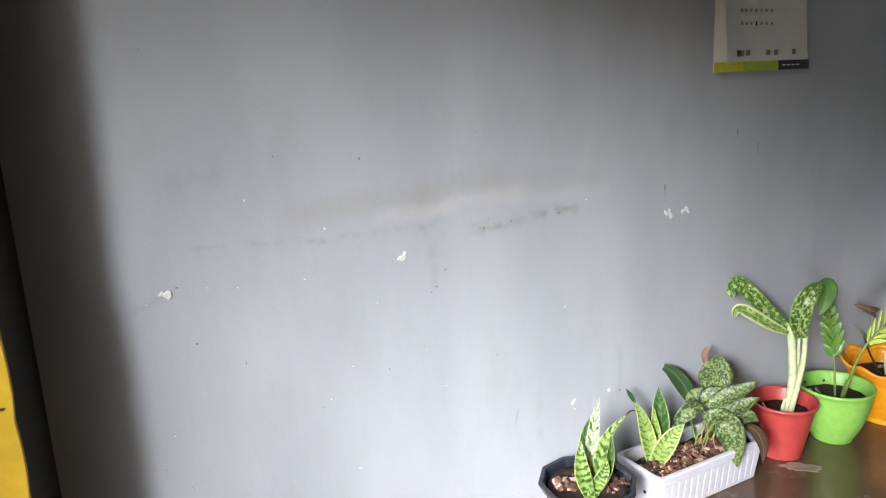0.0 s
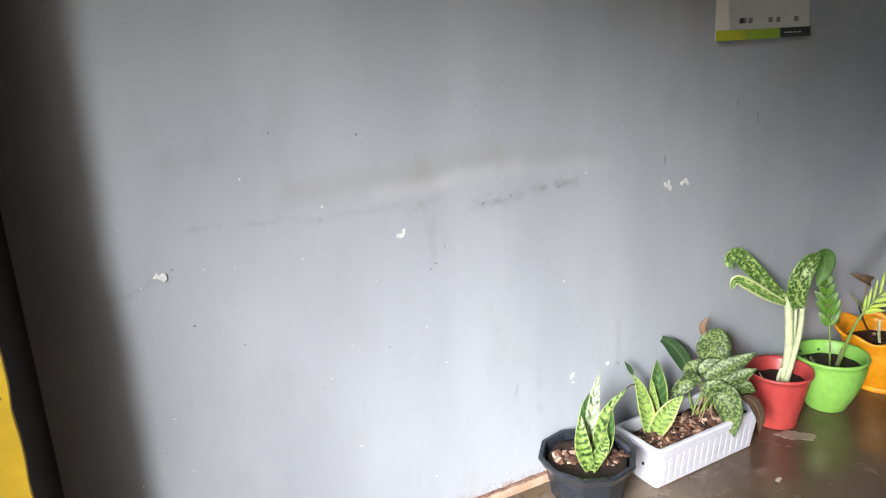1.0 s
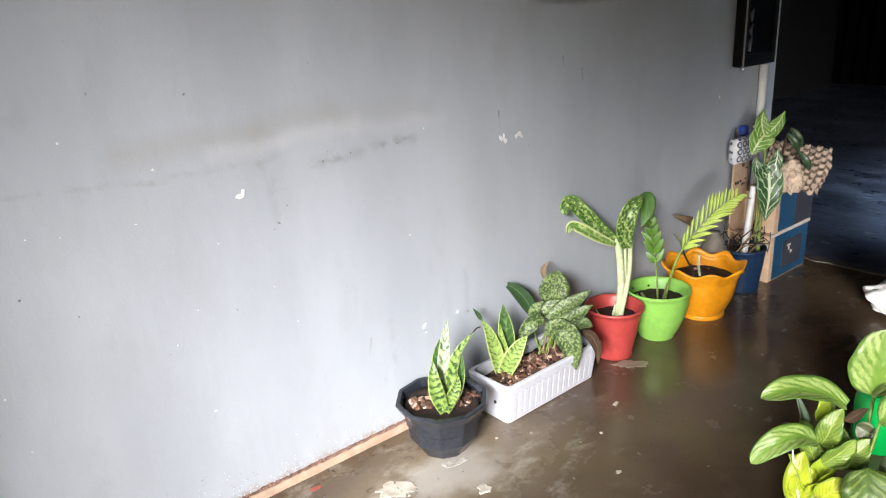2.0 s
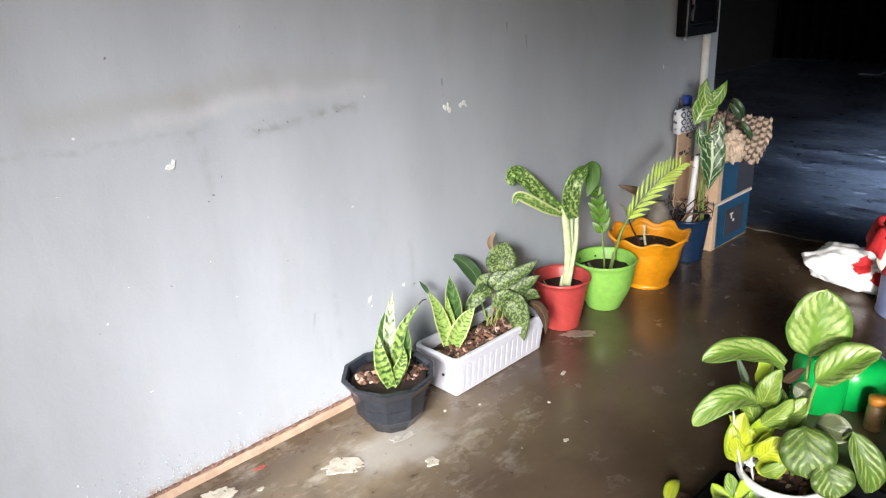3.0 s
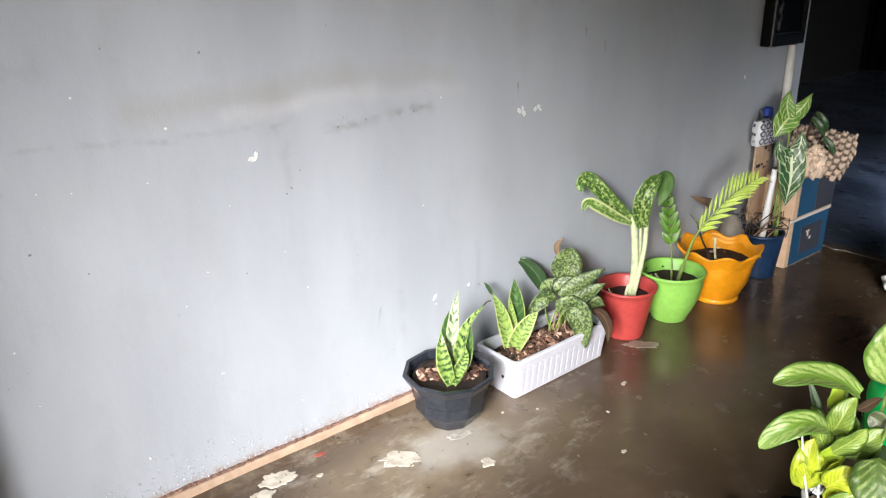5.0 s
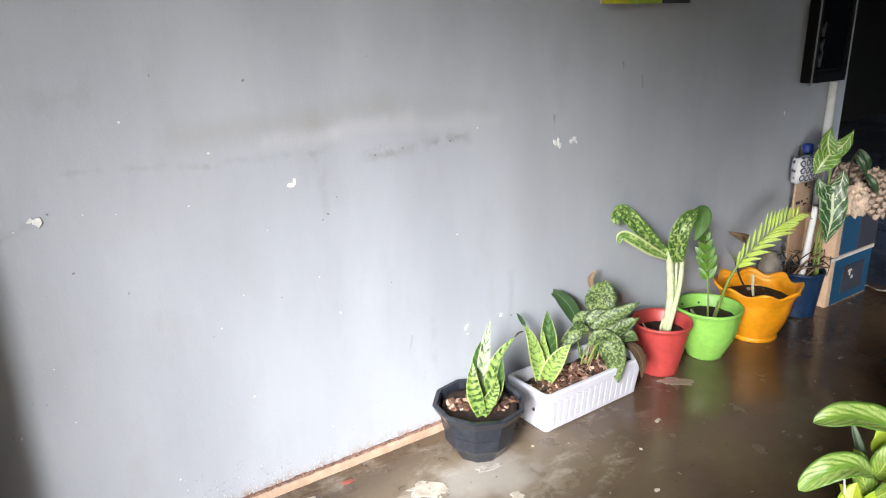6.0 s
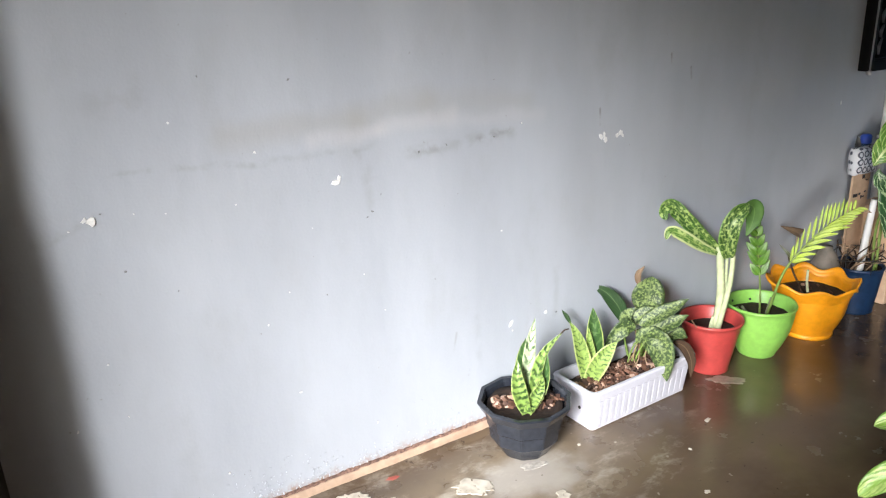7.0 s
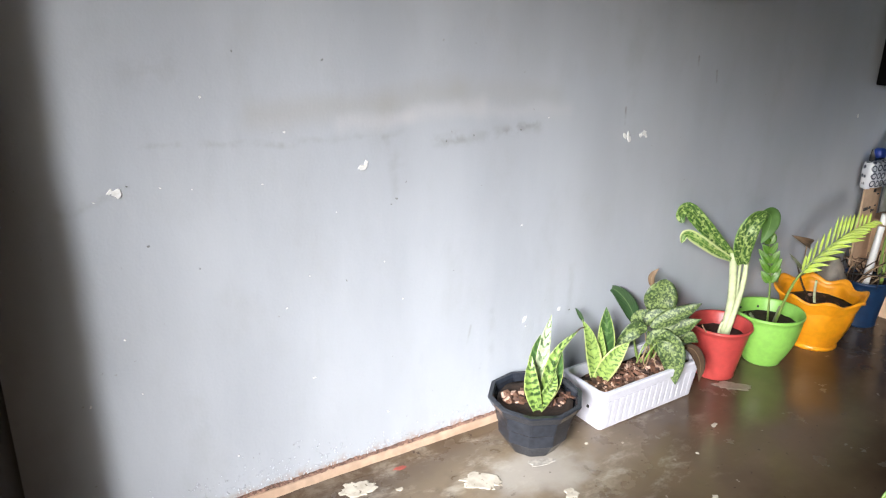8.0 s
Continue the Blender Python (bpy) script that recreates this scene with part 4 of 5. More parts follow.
for i, (pts, w, mat, shape, face) in enumerate([
        ([(-0.078, 0.214, -0.02), (-0.102, 0.274, -0.02), (-0.140, 0.320, -0.02), (-0.182, 0.341, -0.02)], 0.050, DEEP, "lance", None),
        ([(-0.022, 0.258, -0.03), (-0.013, 0.314, -0.03), (-0.005, 0.372, -0.03)], 0.098, MOTTLED, "oval", None),
        ([(-0.043, 0.236, 0.03), (0.003, 0.262, 0.03), (0.051, 0.292, 0.03), (0.096, 0.326, 0.03)], 0.058, MOTTLED, "lance", DOWN),
        ([(-0.039, 0.216, 0.05), (0.007, 0.232, 0.05), (0.053, 0.256, 0.05), (0.096, 0.284, 0.05)], 0.060, MOTTLED, "lance", DOWN),
        ([(-0.021, 0.218, 0.06), (0.007, 0.209, 0.08), (0.028, 0.162, 0.09), (0.039, 0.083, 0.09)], 0.080, MOTTLED, "lance", None),
        ([(-0.053, 0.230, 0.04), (-0.083, 0.237, 0.05), (-0.114, 0.212, 0.06), (-0.145, 0.175, 0.06)], 0.050, MOTTLED, "lance", None),
        ([(-0.053, 0.190, 0.05), (-0.026, 0.221, 0.06), (0.010, 0.225, 0.07), (0.047, 0.195, 0.07)], 0.046, MOTTLED, "lance", DOWN),
        ([(-0.065, 0.225, 0.0), (-0.036, 0.253, 0.0), (-0.004, 0.265, 0.0), (0.032, 0.271, 0.0)], 0.052, MOTTLED, "lance", DOWN),
        ([(-0.045, 0.211, 0.06), (-0.017, 0.200, 0.06), (0.003, 0.164, 0.06), (0.011, 0.111, 0.06)], 0.045, MOTTLED, "lance", None),
        ([(-0.065, 0.215, 0.0), (-0.079, 0.236, 0.0), (-0.074, 0.261, 0.0), (-0.051, 0.281, 0.0)], 0.040, MOTTLED, "lance", None),
        ([(-0.014, 0.190, 0.03), (0.023, 0.206, 0.03), (0.070, 0.215, 0.03), (0.100, 0.200, 0.03)], 0.050, MOTTLED, "lance", DOWN),
        ([(0.060, 0.185, 0.03), (0.090, 0.180, 0.05), (0.110, 0.140, 0.06), (0.112, 0.085, 0.06)], 0.034, DRY_LEAF, "lance", None),
        ([(-0.040, 0.330, -0.055), (-0.044, 0.368, -0.055), (-0.026, 0.396, -0.055)], 0.020, DRY_PALE, "lance", None)]):
    blade(trough, fan(pts, MO), w, mat, fold=0.1 if shape == "oval" else 0.35, shape=shape, face=face, wave=0.03, seed=i, twist=0.25 * math.sin(i * 2.0))
shoot(trough, fan([(-0.03, 0.11, -0.04), (-0.05, 0.22, -0.05), (-0.04, 0.335, -0.055)], MO), 0.004, DRY_TAN, "dry_stem")
for k, (a, b, c, d, e, f, w) in enumerate([(-0.039, 0.044, 0.086, -0.034, 0.084, 0.216, 0.008), (-0.023, 0.026, 0.08, 0.002, 0.028, 0.269, 0.008), (-0.018, 0.021, 0.096, -0.02, 0.008, 0.230, 0.008), (-0.018, 0.021, 0.092, -0.004, 0.004, 0.212, 0.007), (-0.055, 0.016, 0.101, -0.059, -0.038, 0.217, 0.006), (-0.061, 0.023, 0.105, -0.061, 0.005, 0.225, 0.006), (-0.076, 0.026, 0.1, -0.038, 0.012, 0.202, 0.005)]):
    stem(trough, rel((a, b, c), MC, TB), rel((d, e, f), MC, TB), w, bow=0.006 * (-1) ** k)
for k, (a, b, c, d, e, f) in enumerate([(-0.062, -0.005, 0.1, -0.066, -0.002, 0.181), (-0.083, 0.03, 0.1, -0.05, 0.016, 0.191), (-0.03, -0.02, 0.1, -0.02, -0.01, 0.17), (-0.1, -0.01, 0.1, -0.055, 0.0, 0.18), (0.02, 0.0, 0.1, -0.01, 0.0, 0.19)]):
    stem(trough, rel((a, b, c), MC, TB), rel((d, e, f), MC, TB), 0.004, DRY_TAN, 0.012 * (-1) ** k, "dry_stem")


def round_pot(name, at, label, rim, foot, h, material, lip=0.006, rings=0, soil_z=0.75, shape=None, wall=0.005, seg=44, bulge=0.0):
    p = thing(name, at, label, "potted plant", ROW)
    prof = [(foot, 0.0), (foot + 0.003, 0.002)]
    n = 14
    for i in range(1, n + 1):
        k = i / n
        r = foot + (rim - lip - foot) * k + bulge * math.sin(math.pi * k)
        if rings and 0.3 < k < 0.9:
            r += 0.0022 * math.sin(k * rings * 6.28)
        prof.append((r, h * 0.93 * k))
    prof += [(rim - 0.001, h * 0.945), (rim, h * 0.97), (rim - 0.002, h), (rim - wall, h), (rim - wall - 0.004, h * 0.96), (foot + (rim - lip - foot) * 0.6 - wall + bulge * 0.7, h * 0.55)]
    part("pot", lathe(prof, seg, shape), material, p, smooth=True)
    r_in = foot + (rim - lip - foot) * soil_z - wall + bulge * math.sin(math.pi * soil_z)
    soil(p, r_in, h * soil_z, 7)
    return p


red = round_pot("potted_dumb_cane", (4.215, -0.125, 0), "coral red plastic pot with a tall cream-stalked dumb cane", 0.101, 0.062, 0.182, RED_PLASTIC, 0.006, 7)
for pts, w in [([(0.013, 0.125, 0.0), (0.021, 0.261, 0.0), (0.006, 0.422, 0.0)], 0.026), ([(0.016, 0.125, 0.015), (0.043, 0.299, 0.015), (0.047, 0.399, 0.010)], 0.017), ([(0.014, 0.125, -0.01), (0.035, 0.273, -0.01), (0.033, 0.390, -0.01)], 0.010), ([(0.0, 0.125, 0.01), (-0.004, 0.150, 0.01), (0.004, 0.185, 0.005)], 0.010)]:
    shoot(red, fan(pts), w, STALK, "stalk", 0.2)
blade(red, fan([(0.003, 0.412, 0.0), (-0.057, 0.468, 0.02), (-0.100, 0.511, 0.03), (-0.142, 0.554, 0.035), (-0.162, 0.560, 0.04), (-0.174, 0.541, 0.05), (-0.165, 0.524, 0.06)]), 0.050, DUMB, fold=0.5, wave=0.06, nu=30)
blade(red, fan([(-0.002, 0.402, 0.01), (-0.057, 0.432, 0.03), (-0.104, 0.464, 0.045), (-0.140, 0.484, 0.05), (-0.158, 0.483, 0.055), (-0.164, 0.460, 0.06)]), 0.038, DUMB_PALE, fold=0.55, wave=0.06, seed=2, nu=30)
blade(red, fan([(0.031, 0.392, 0.02), (0.021, 0.445, 0.04), (0.024, 0.500, 0.05), (0.046, 0.543, 0.04), (0.078, 0.566, 0.02)]), 0.060, DUMB, fold=0.35, wave=0.06, seed=4)
blade(red, fan([(0.068, 0.568, 0.02), (0.096, 0.550, 0.0), (0.099, 0.505, -0.01), (0.084, 0.455, -0.01)]), 0.054, LEAF_BACK, fold=0.3, shape="lance")
stem(red, (-0.02, -0.02, 0.13), (-0.135, -0.03, 0.215), 0.004, DRY_TAN, 0.01, "dry_stem")

green = round_pot("potted_zz_plant", (4.437, -0.148, 0), "lime green plastic pot with a young zz plant frond", 0.115, 0.058, 0.186, GREEN_PLASTIC, 0.004, 0, 0.74, bulge=0.012)
for i in range(3):
    part("hole", lathe([(0.004, 0), (0.004, 0.002)], 10, close=True), INK, green).matrix_basis = pose(-0.085 + i * 0.06, 0.066 + 0.026 * (i == 1), 0.165, 80, 0, 20 - 25 * i)


def pinnate(parent, pts, pairs, length, wide, material, start=0.35, spread=0.9, seed=1, droop=0.0):
    """Leaflets in pairs along a stalk given by three points."""
    rnd = random.Random(seed)
    a, b, c = (Vector(p) for p in pts)
    at = lambda k: a * (1 - k) ** 2 + b * 2 * k * (1 - k) + c * k * k
    part("stalk", tube([at(i / 10) for i in range(11)], [0.004 - 0.0026 * i / 10 for i in range(11)]), STEM, parent, smooth=True)
    for i in range(pairs):
        k = start + (1 - start) * i / (pairs - 1)
        p, d = at(k), (at(min(1, k + 0.02)) - at(k - 0.02)).normalized()
        s = d.cross(SIGHT).normalized()
        for sg in (-1, 1):
            size = length * (1 - 0.55 * abs(k - 0.55) / 0.5) * rnd.uniform(0.9, 1.1)
            way = (d * (1.0 - spread * 0.45) + s * sg * spread + SIGHT * rnd.uniform(-0.25, 0.15) + Vector((0, 0, -droop))).normalized()
            leaf(parent, p, p + way * size, wide * rnd.uniform(0.85, 1.1), material, bend=0.08, fold=0.25, nu=7, nv=4, blunt=0.75)
    leaf(parent, at(1), at(1) + (at(1) - at(0.93)).normalized() * length * 0.7, wide * 0.8, material, nu=7, nv=4)


pinnate(green, ((0.0, 0.0, 0.13), (0.0, 0.01, 0.3), (-0.03, 0.03, 0.45)), 6, 0.065, 0.026, ZZ_LEAF, 0.45, 0.5, 2)
frond = fan([(0.015, 0.130, 0.02), (0.044, 0.277, 0.03), (0.078, 0.352, 0.03), (0.144, 0.434, 0.02), (0.197, 0.479, 0.01), (0.251, 0.505, 0.0)])
shoot(green, frond, 0.009, STEM, "stalk", 0.7)
rnd = random.Random(5)
for i in range(14):
    u = 0.36 + 0.62 * i / 13
    p = along(frond, u)
    size = 0.092 * (1 - 0.75 * abs(u - 0.60) / 0.5) * rnd.uniform(0.92, 1.08)
    for way, w, mat in ((ACROSS * 0.93 + Vector((0, 0, 0.30)) + TOWARD * rnd.uniform(0.1, 0.3), 0.0155, LIME_LEAF), (ACROSS * 0.16 + Vector((0, 0, 0.97)) - TOWARD * 0.25, 0.0085, LIME_LEAF)):
        tip = p + way.normalized() * size
        blade(green, [p, p.lerp(tip, 0.5) + Vector((0, 0, 0.006)), tip], w * rnd.uniform(0.85, 1.1), mat, fold=0.35, shape="lance", nu=8, nv=4)
blade(green, [frond[-1], frond[-1] + ACROSS * 0.025 + Vector((0, 0, 0.003)), frond[-1] + ACROSS * 0.05 - Vector((0, 0, 0.004))], 0.010, DRY_PALE, "dry pale frond tip", shape="lance", nu=8, nv=4)
for a, b in (((0.02, -0.01, 0.13), (0.026, -0.02, 0.2)), ((-0.05, 0.02, 0.13), (-0.06, 0.05, 0.165)), ((-0.02, 0.03, 0.13), (-0.03, 0.05, 0.16))):
    stem(green, a, b, 0.011, PALE_LEAF)


def wavy(a, r, h):
    k = max(0.0, (h - 0.10) / 0.11)
    return r * (1 + 0.055 * k * math.cos(8 * a)), h + 0.011 * k * k * math.cos(8 * a + 0.4)


orange = round_pot("orange_flower_pot", (4.718, -0.155, 0), "orange plastic pot with a scalloped wavy rim", 0.150, 0.074, 0.205, ORANGE_PLASTIC, 0.022, 0, 0.72, wavy, seg=96, bulge=0.014)
part("foot_ring", lathe([(0.084, 0), (0.086, 0.004), (0.085, 0.014), (0.078, 0.02)], 40), ORANGE_PLASTIC, orange, smooth=True)
stem(orange, (-0.01, 0.01, 0.14), (-0.06, 0.07, 0.30), 0.007, DRY_LEAF, 0.01, "twig")
stem(orange, (0.0, 0.01, 0.14), (-0.009, 0.016, 0.235), 0.009, STALK, 0.004, "twig")
leaf(orange, (-0.045, 0.055, 0.27), (-0.075, 0.095, 0.325), 0.012, PALE_LEAF, bend=0.2)
mulch(orange, [(0, 0, 0.09, 0.09, 0.15)], 40, 31, 0.01, "bark_mulch")

blue = round_pot("potted_alocasia", (5.045, -0.135, 0), "navy blue plastic pot with a white-veined arrowhead plant", 0.092, 0.068, 0.185, BLUE_PLASTIC, 0.004, 0, 0.92)
stem(blue, (-0.025, -0.018, 0.15), (-0.026, -0.036, 0.447), 0.026, PVC, name="white_stake")
shoot(blue, fan([(0.055, 0.160, 0.02), (0.047, 0.361, 0.03), (0.035, 0.654, 0.05)]), 0.011, STEM)
shoot(blue, fan([(0.045, 0.160, 0.02), (0.028, 0.341, 0.04), (0.044, 0.505, 0.07)]), 0.010, STEM)


def arrow_leaf(parent, main, lobes, wide, lobe_wide, material):
    """An arrowhead blade: a main blade and two long back lobes, joined into one leaf."""
    bm = blade_mesh(fan(main), wide, 0.2, "lobe", wave=0.03)
    for k, pts in enumerate(lobes):
        blade_mesh(fan(pts), lobe_wide, 0.15, "lobe", wave=0.03, seed=k, bm=bm)
    return part("leaf", bm, material, parent, smooth=True)


arrow_leaf(blue, [(0.031, 0.668, 0.06), (-0.001, 0.622, 0.07), (-0.025, 0.577, 0.07)], [[(0.022, 0.645, 0.064), (0.008, 0.700, 0.062), (0.019, 0.751, 0.05)], [(0.026, 0.650, 0.062), (0.066, 0.688, 0.06), (0.098, 0.738, 0.05)]], 0.100, 0.064, VEINED_YOUNG)
arrow_leaf(blue, [(0.042, 0.535, 0.08), (0.050, 0.420, 0.09), (0.046, 0.312, 0.08)], [[(0.036, 0.500, 0.084), (0.0, 0.530, 0.082), (-0.005, 0.569, 0.07)], [(0.046, 0.495, 0.084), (0.069, 0.551, 0.08), (0.074, 0.602, 0.07)]], 0.112, 0.062, VEINED)
hoop = [Vector((0.097 * math.cos(a), 0.097 * math.sin(a), 0.215 + 0.012 * math.sin(a * 2))) for a in (6.2832 * k / 24 for k in range(25))]
part("wire_hoop", tube(hoop, 0.0022), INK, blue, "black wire hoop", smooth=True)
for k in range(7):
    a = 0.5 + k * 0.9
    part("wire", tube([Vector((0.094 * math.cos(a), 0.094 * math.sin(a), 0.17)), Vector((0.1 * math.cos(a), 0.1 * math.sin(a), 0.215)), Vector((0.098 * math.cos(a), 0.098 * math.sin(a), 0.255))], 0.0016), INK, blue)
rnd = random.Random(17)
for i in range(26):
    a = rnd.uniform(0, 6.28)
    stem(blue, (0.06 * math.cos(a), 0.05 * math.sin(a), 0.168), (0.085 * math.cos(a + 1), 0.08 * math.sin(a + 1), 0.19 + rnd.uniform(0, 0.09)), 0.005, (DRY_LEAF, DRY_TAN)[i % 3 == 0], 0.014, "twig")

# ---- cartons, egg trays and packets in the corner ----
carton = thing("lower_carton", (5.167, -0.19, 0), "closed brown cardboard carton with blue printed side", "carton", "stacked cartons")
part("body", box(0.0, 0.33, 0.0, 0.165, 0.0, 0.205, 0.004), CARD, carton)
part("printed_side", box(0.03, 0.322, -0.003, -0.0005, 0.006, 0.198), CARD_BLUE, carton, "blue printed side")
panel = part("printed_panel", box(0.10, 0.27, -0.005, -0.0032, 0.04, 0.16), CARD_DARK, carton, "dark printed panel")
for x, z, w, h in ((0.14, 0.13, 0.028, 0.008), (0.15, 0.112, 0.010, 0.016), (0.17, 0.095, 0.014, 0.012)):
    part("print_bar", box(x, x + w, -0.0065, -0.0052, z, z + h), TAPE, panel)
part("tape", box(-0.004, 0.334, -0.006, 0.0, 0.2, 0.213, 0.002), TAPE, carton, "pale taped edge")
upper = thing("upper_carton", (5.17, -0.195, 0.214), "open brown cardboard carton with a blue printed band", "carton", "stacked cartons")
part("body", box(0.0, 0.33, 0.0, 0.17, 0.0, 0.168, 0.004), CARD, upper)
part("printed_side", box(0.035, 0.17, -0.003, -0.0005, 0.006, 0.165), CARD_BLUE, upper, "blue printed band")
part("printed_panel", box(0.175, 0.325, -0.003, -0.0005, 0.006, 0.165), CARD_DARK, upper, "dark printed panel")
flap = part("flap", box(-0.11, 0.0, 0.01, 0.16, 0.0, 0.004), CARD, upper)
flap.matrix_basis = pose(-0.003, 0, 0.0, 0, 8, 0)
board = thing("cardboard_sheet", (5.115, -0.06, 0.196), "upright torn cardboard sheet with dark printed marks", "cardboard")
sheet = part("sheet", box(-0.055, 0.06, -0.004, 0.004, 0.0, 0.345, 0.001), CARD, board)
rnd = random.Random(5)
for i in range(11):
    x, z = rnd.uniform(-0.04, 0.045), rnd.uniform(0.2, 0.33)
    w = rnd.uniform(0.006, 0.018)
    part("print_bar", box(x - w / 2, x + w / 2, -0.0056, -0.0042, z, z + rnd.uniform(0.004, 0.014)), INK, sheet)
packet = thing("dotted_packet", (5.105, -0.062, 0.535), "white crinkled packet printed with dark rings", "packet")
bm = box(-0.07, 0.065, -0.03, 0.02, -0.02, 0.085, 0.018)
bmesh.ops.subdivide_edges(bm, edges=bm.edges[:], cuts=2, use_grid_fill=True)
for v in bm.verts:
    v.co += Vector(noise.noise_vector(v.co * 30)) * 0.008
part("pouch", bm, DOTTED, packet, smooth=True)
part("tear_flap", leaf_mesh((-0.045, 0.0, 0.08), (-0.055, 0.0, 0.13), 0.02), INK, packet)
cap = thing("blue_bottle_top", (5.125, -0.055, 0.615), "dark blue plastic bottle top above the packet", "bottle")
part("neck", lathe([(0.02, -0.03), (0.022, 0.0), (0.016, 0.012)], 20, close=True), BLUE_PLASTIC, cap, smooth=True)
part("cap", lathe([(0.02, 0.012), (0.021, 0.016), (0.02, 0.04), (0.014, 0.046)], 20, close=True), BLUE_CAP, cap, smooth=True)


def egg_tray(at, rx, ry, rz):
    t = tagged(new("egg_tray"), "grey-brown paper pulp egg tray lying tilted on the carton", "egg tray", "egg trays")
    t.matrix_world = pose(*at, rx, ry, rz)
    bm = bmesh.new()
    n, size = 50, 0.24
    g = []
    for sg in (0, -0.003):
        grid = []
        for i in range(n + 1):
            row = []
            for j in range(n + 1):
                x, y = (i / n - 0.5) * size, (j / n - 0.5) * size
                h = 0.015 * math.cos(i / n * 5 * 6.2832) * math.cos(j / n * 5 * 6.2832)
                row.append(bm.verts.new((x, y, h + sg)))
            grid.append(row)
        for i in range(n):
            for j in range(n):
                low = math.cos((i + 0.5) / n * 5 * 6.2832) * math.cos((j + 0.5) / n * 5 * 6.2832)
                if -0.72 < low < 0.38:
                    bm.faces.new((grid[i][j], grid[i + 1][j], grid[i + 1][j + 1], grid[i][j + 1]))
    bmesh.ops.delete(bm, geom=[v for v in bm.verts if not v.link_faces], context="VERTS")
    part("tray", bm, PULP, t, smooth=True)


for i in range(3):
    egg_tray((5.40 + 0.01 * i, -0.15, 0.428 + 0.026 * i), 8, -20 - 2 * i, 10 + 4 * i)
crumple = thing("crumpled_sack", (5.25, -0.2, 0.38), "crumpled tan paper sack on the carton", "paper sack")
bm = bmesh.new()
bmesh.ops.create_icosphere(bm, subdivisions=4, radius=1)
for v in bm.verts:
    n1 = noise.noise(v.co * 2.1) * 0.35 + noise.noise(v.co * 5.5) * 0.2
    v.co = Vector((v.co.x * 0.045, v.co.y * 0.045, v.co.z * 0.062)) * (1 + n1) + Vector((0, 0, 0.065))
part("sack", bm, plain("tan_crumpled_paper", (0.55, 0.42, 0.32), 0.8, 0.3, 30, bump=0.4), crumple)
for k, (x, y, z, lx, lz) in enumerate([(5.29, -0.17, 0.47, -0.03, 0.15), (5.31, -0.15, 0.47, 0.02, 0.16), (5.27, -0.2, 0.46, 0.04, 0.08)]):
    d = thing("dried_stalk", (x, y, z), "withered brown plant stalk leaning over the carton", "dry plant", "dry stalks")
    stem(d, (0, 0, -0.06), (lx, 0.0, lz), 0.006, DRY_LEAF, 0.02)
    leaf(d, (lx, 0, lz), (lx + 0.05, -0.03, lz - 0.09), 0.028, DEEP, bend=0.25)
for at, tip in (((4.66, -0.035, 0.385), (4.80, -0.04, 0.325)),):
    d = thing("dry_leaf_stalk", (4.72, -0.03, 0.0), "dry brown curled leaf on a thin stalk behind the pots", "dry plant")
    stem(d, (0.14, 0.0, 0.0), (0.075, 0.0, 0.33), 0.005, DRY_TAN, 0.01)
    leaf(d, (0.08, -0.008, 0.325), (-0.055, -0.012, 0.385), 0.036, DRY_PALE, bend=0.18, fold=0.5, spear=True)
jar2 = thing("stoneware_jug", (4.95, -0.062, 0), "small dusty grey stoneware jug behind the orange pot", "jug")
part("body", lathe([(0.04, 0), (0.05, 0.02), (0.056, 0.12), (0.052, 0.18), (0.036, 0.225), (0.02, 0.245), (0.02, 0.255)], 28, close=True), plain("grey_brown_stoneware", (0.22, 0.19, 0.16), 0.6, 0.2, 30), jar2, smooth=True)

# ---- clutter in the middle of the floor ----
tray = thing("black_tray", (3.67, -1.15, 0), "low black six-sided plastic tray under a white pot", "tray")
bm = bmesh.new()
foot = [(0.10, 0.22), (0.28, 0.01), (0.26, -0.2), (-0.05, -0.3), (-0.27, -0.05), (-0.2, 0.22)]
rows = [[bm.verts.new((x * k, y * k, z)) for x, y in foot] for k, z in ((0.97, 0.0), (1.0, 0.048), (1.0, 0.052), (0.965, 0.052), (0.95, 0.014))]
for a, b in zip(rows, rows[1:]):
    for i in range(6):
        bm.faces.new((a[i], a[(i + 1) % 6], b[(i + 1) % 6], b[i]))
bm.faces.new(rows[0][::-1])
bm.faces.new(rows[-1])
part("tray", bm, BLACK_MATT, tray)
for i in range(4):
    part("print_bar", box(-0.12 + i * 0.02, -0.106 + i * 0.02, 0.2195, 0.2215, 0.022, 0.028), PVC, tray)
wp = thing("potted_feathered_dumb_cane", (3.69, -1.09, 0.0145), "white round pot with large feathered green leaves", "potted plant")
part("pot", lathe([(0.06, 0), (0.066, 0.003), (0.078, 0.142), (0.081, 0.150), (0.088, 0.157), (0.088, 0.170), (0.084, 0.173), (0.078, 0.170), (0.076, 0.15), (0.072, 0.11)], 44), plain("white_glazed_pot", (0.68, 0.68, 0.71), 0.25, 0.04, 30), wp, smooth=True)
soil(wp, 0.074, 0.142, 9)
mulch(wp, [(0, 0, 0.066, 0.066, 0.145)], 60, 14, 0.010)
WB = (0.025, 0.0, -0.0145)
blade(wp, fan([(-0.015, 0.398, -0.02), (-0.055, 0.424, -0.02), (-0.110, 0.440, -0.01), (-0.153, 0.441, 0.0), (-0.184, 0.430, 0.0)]), 0.054, FEATHER, fold=0.5, face=Vector((0.45, 0.35, -0.82)), wave=0.04)
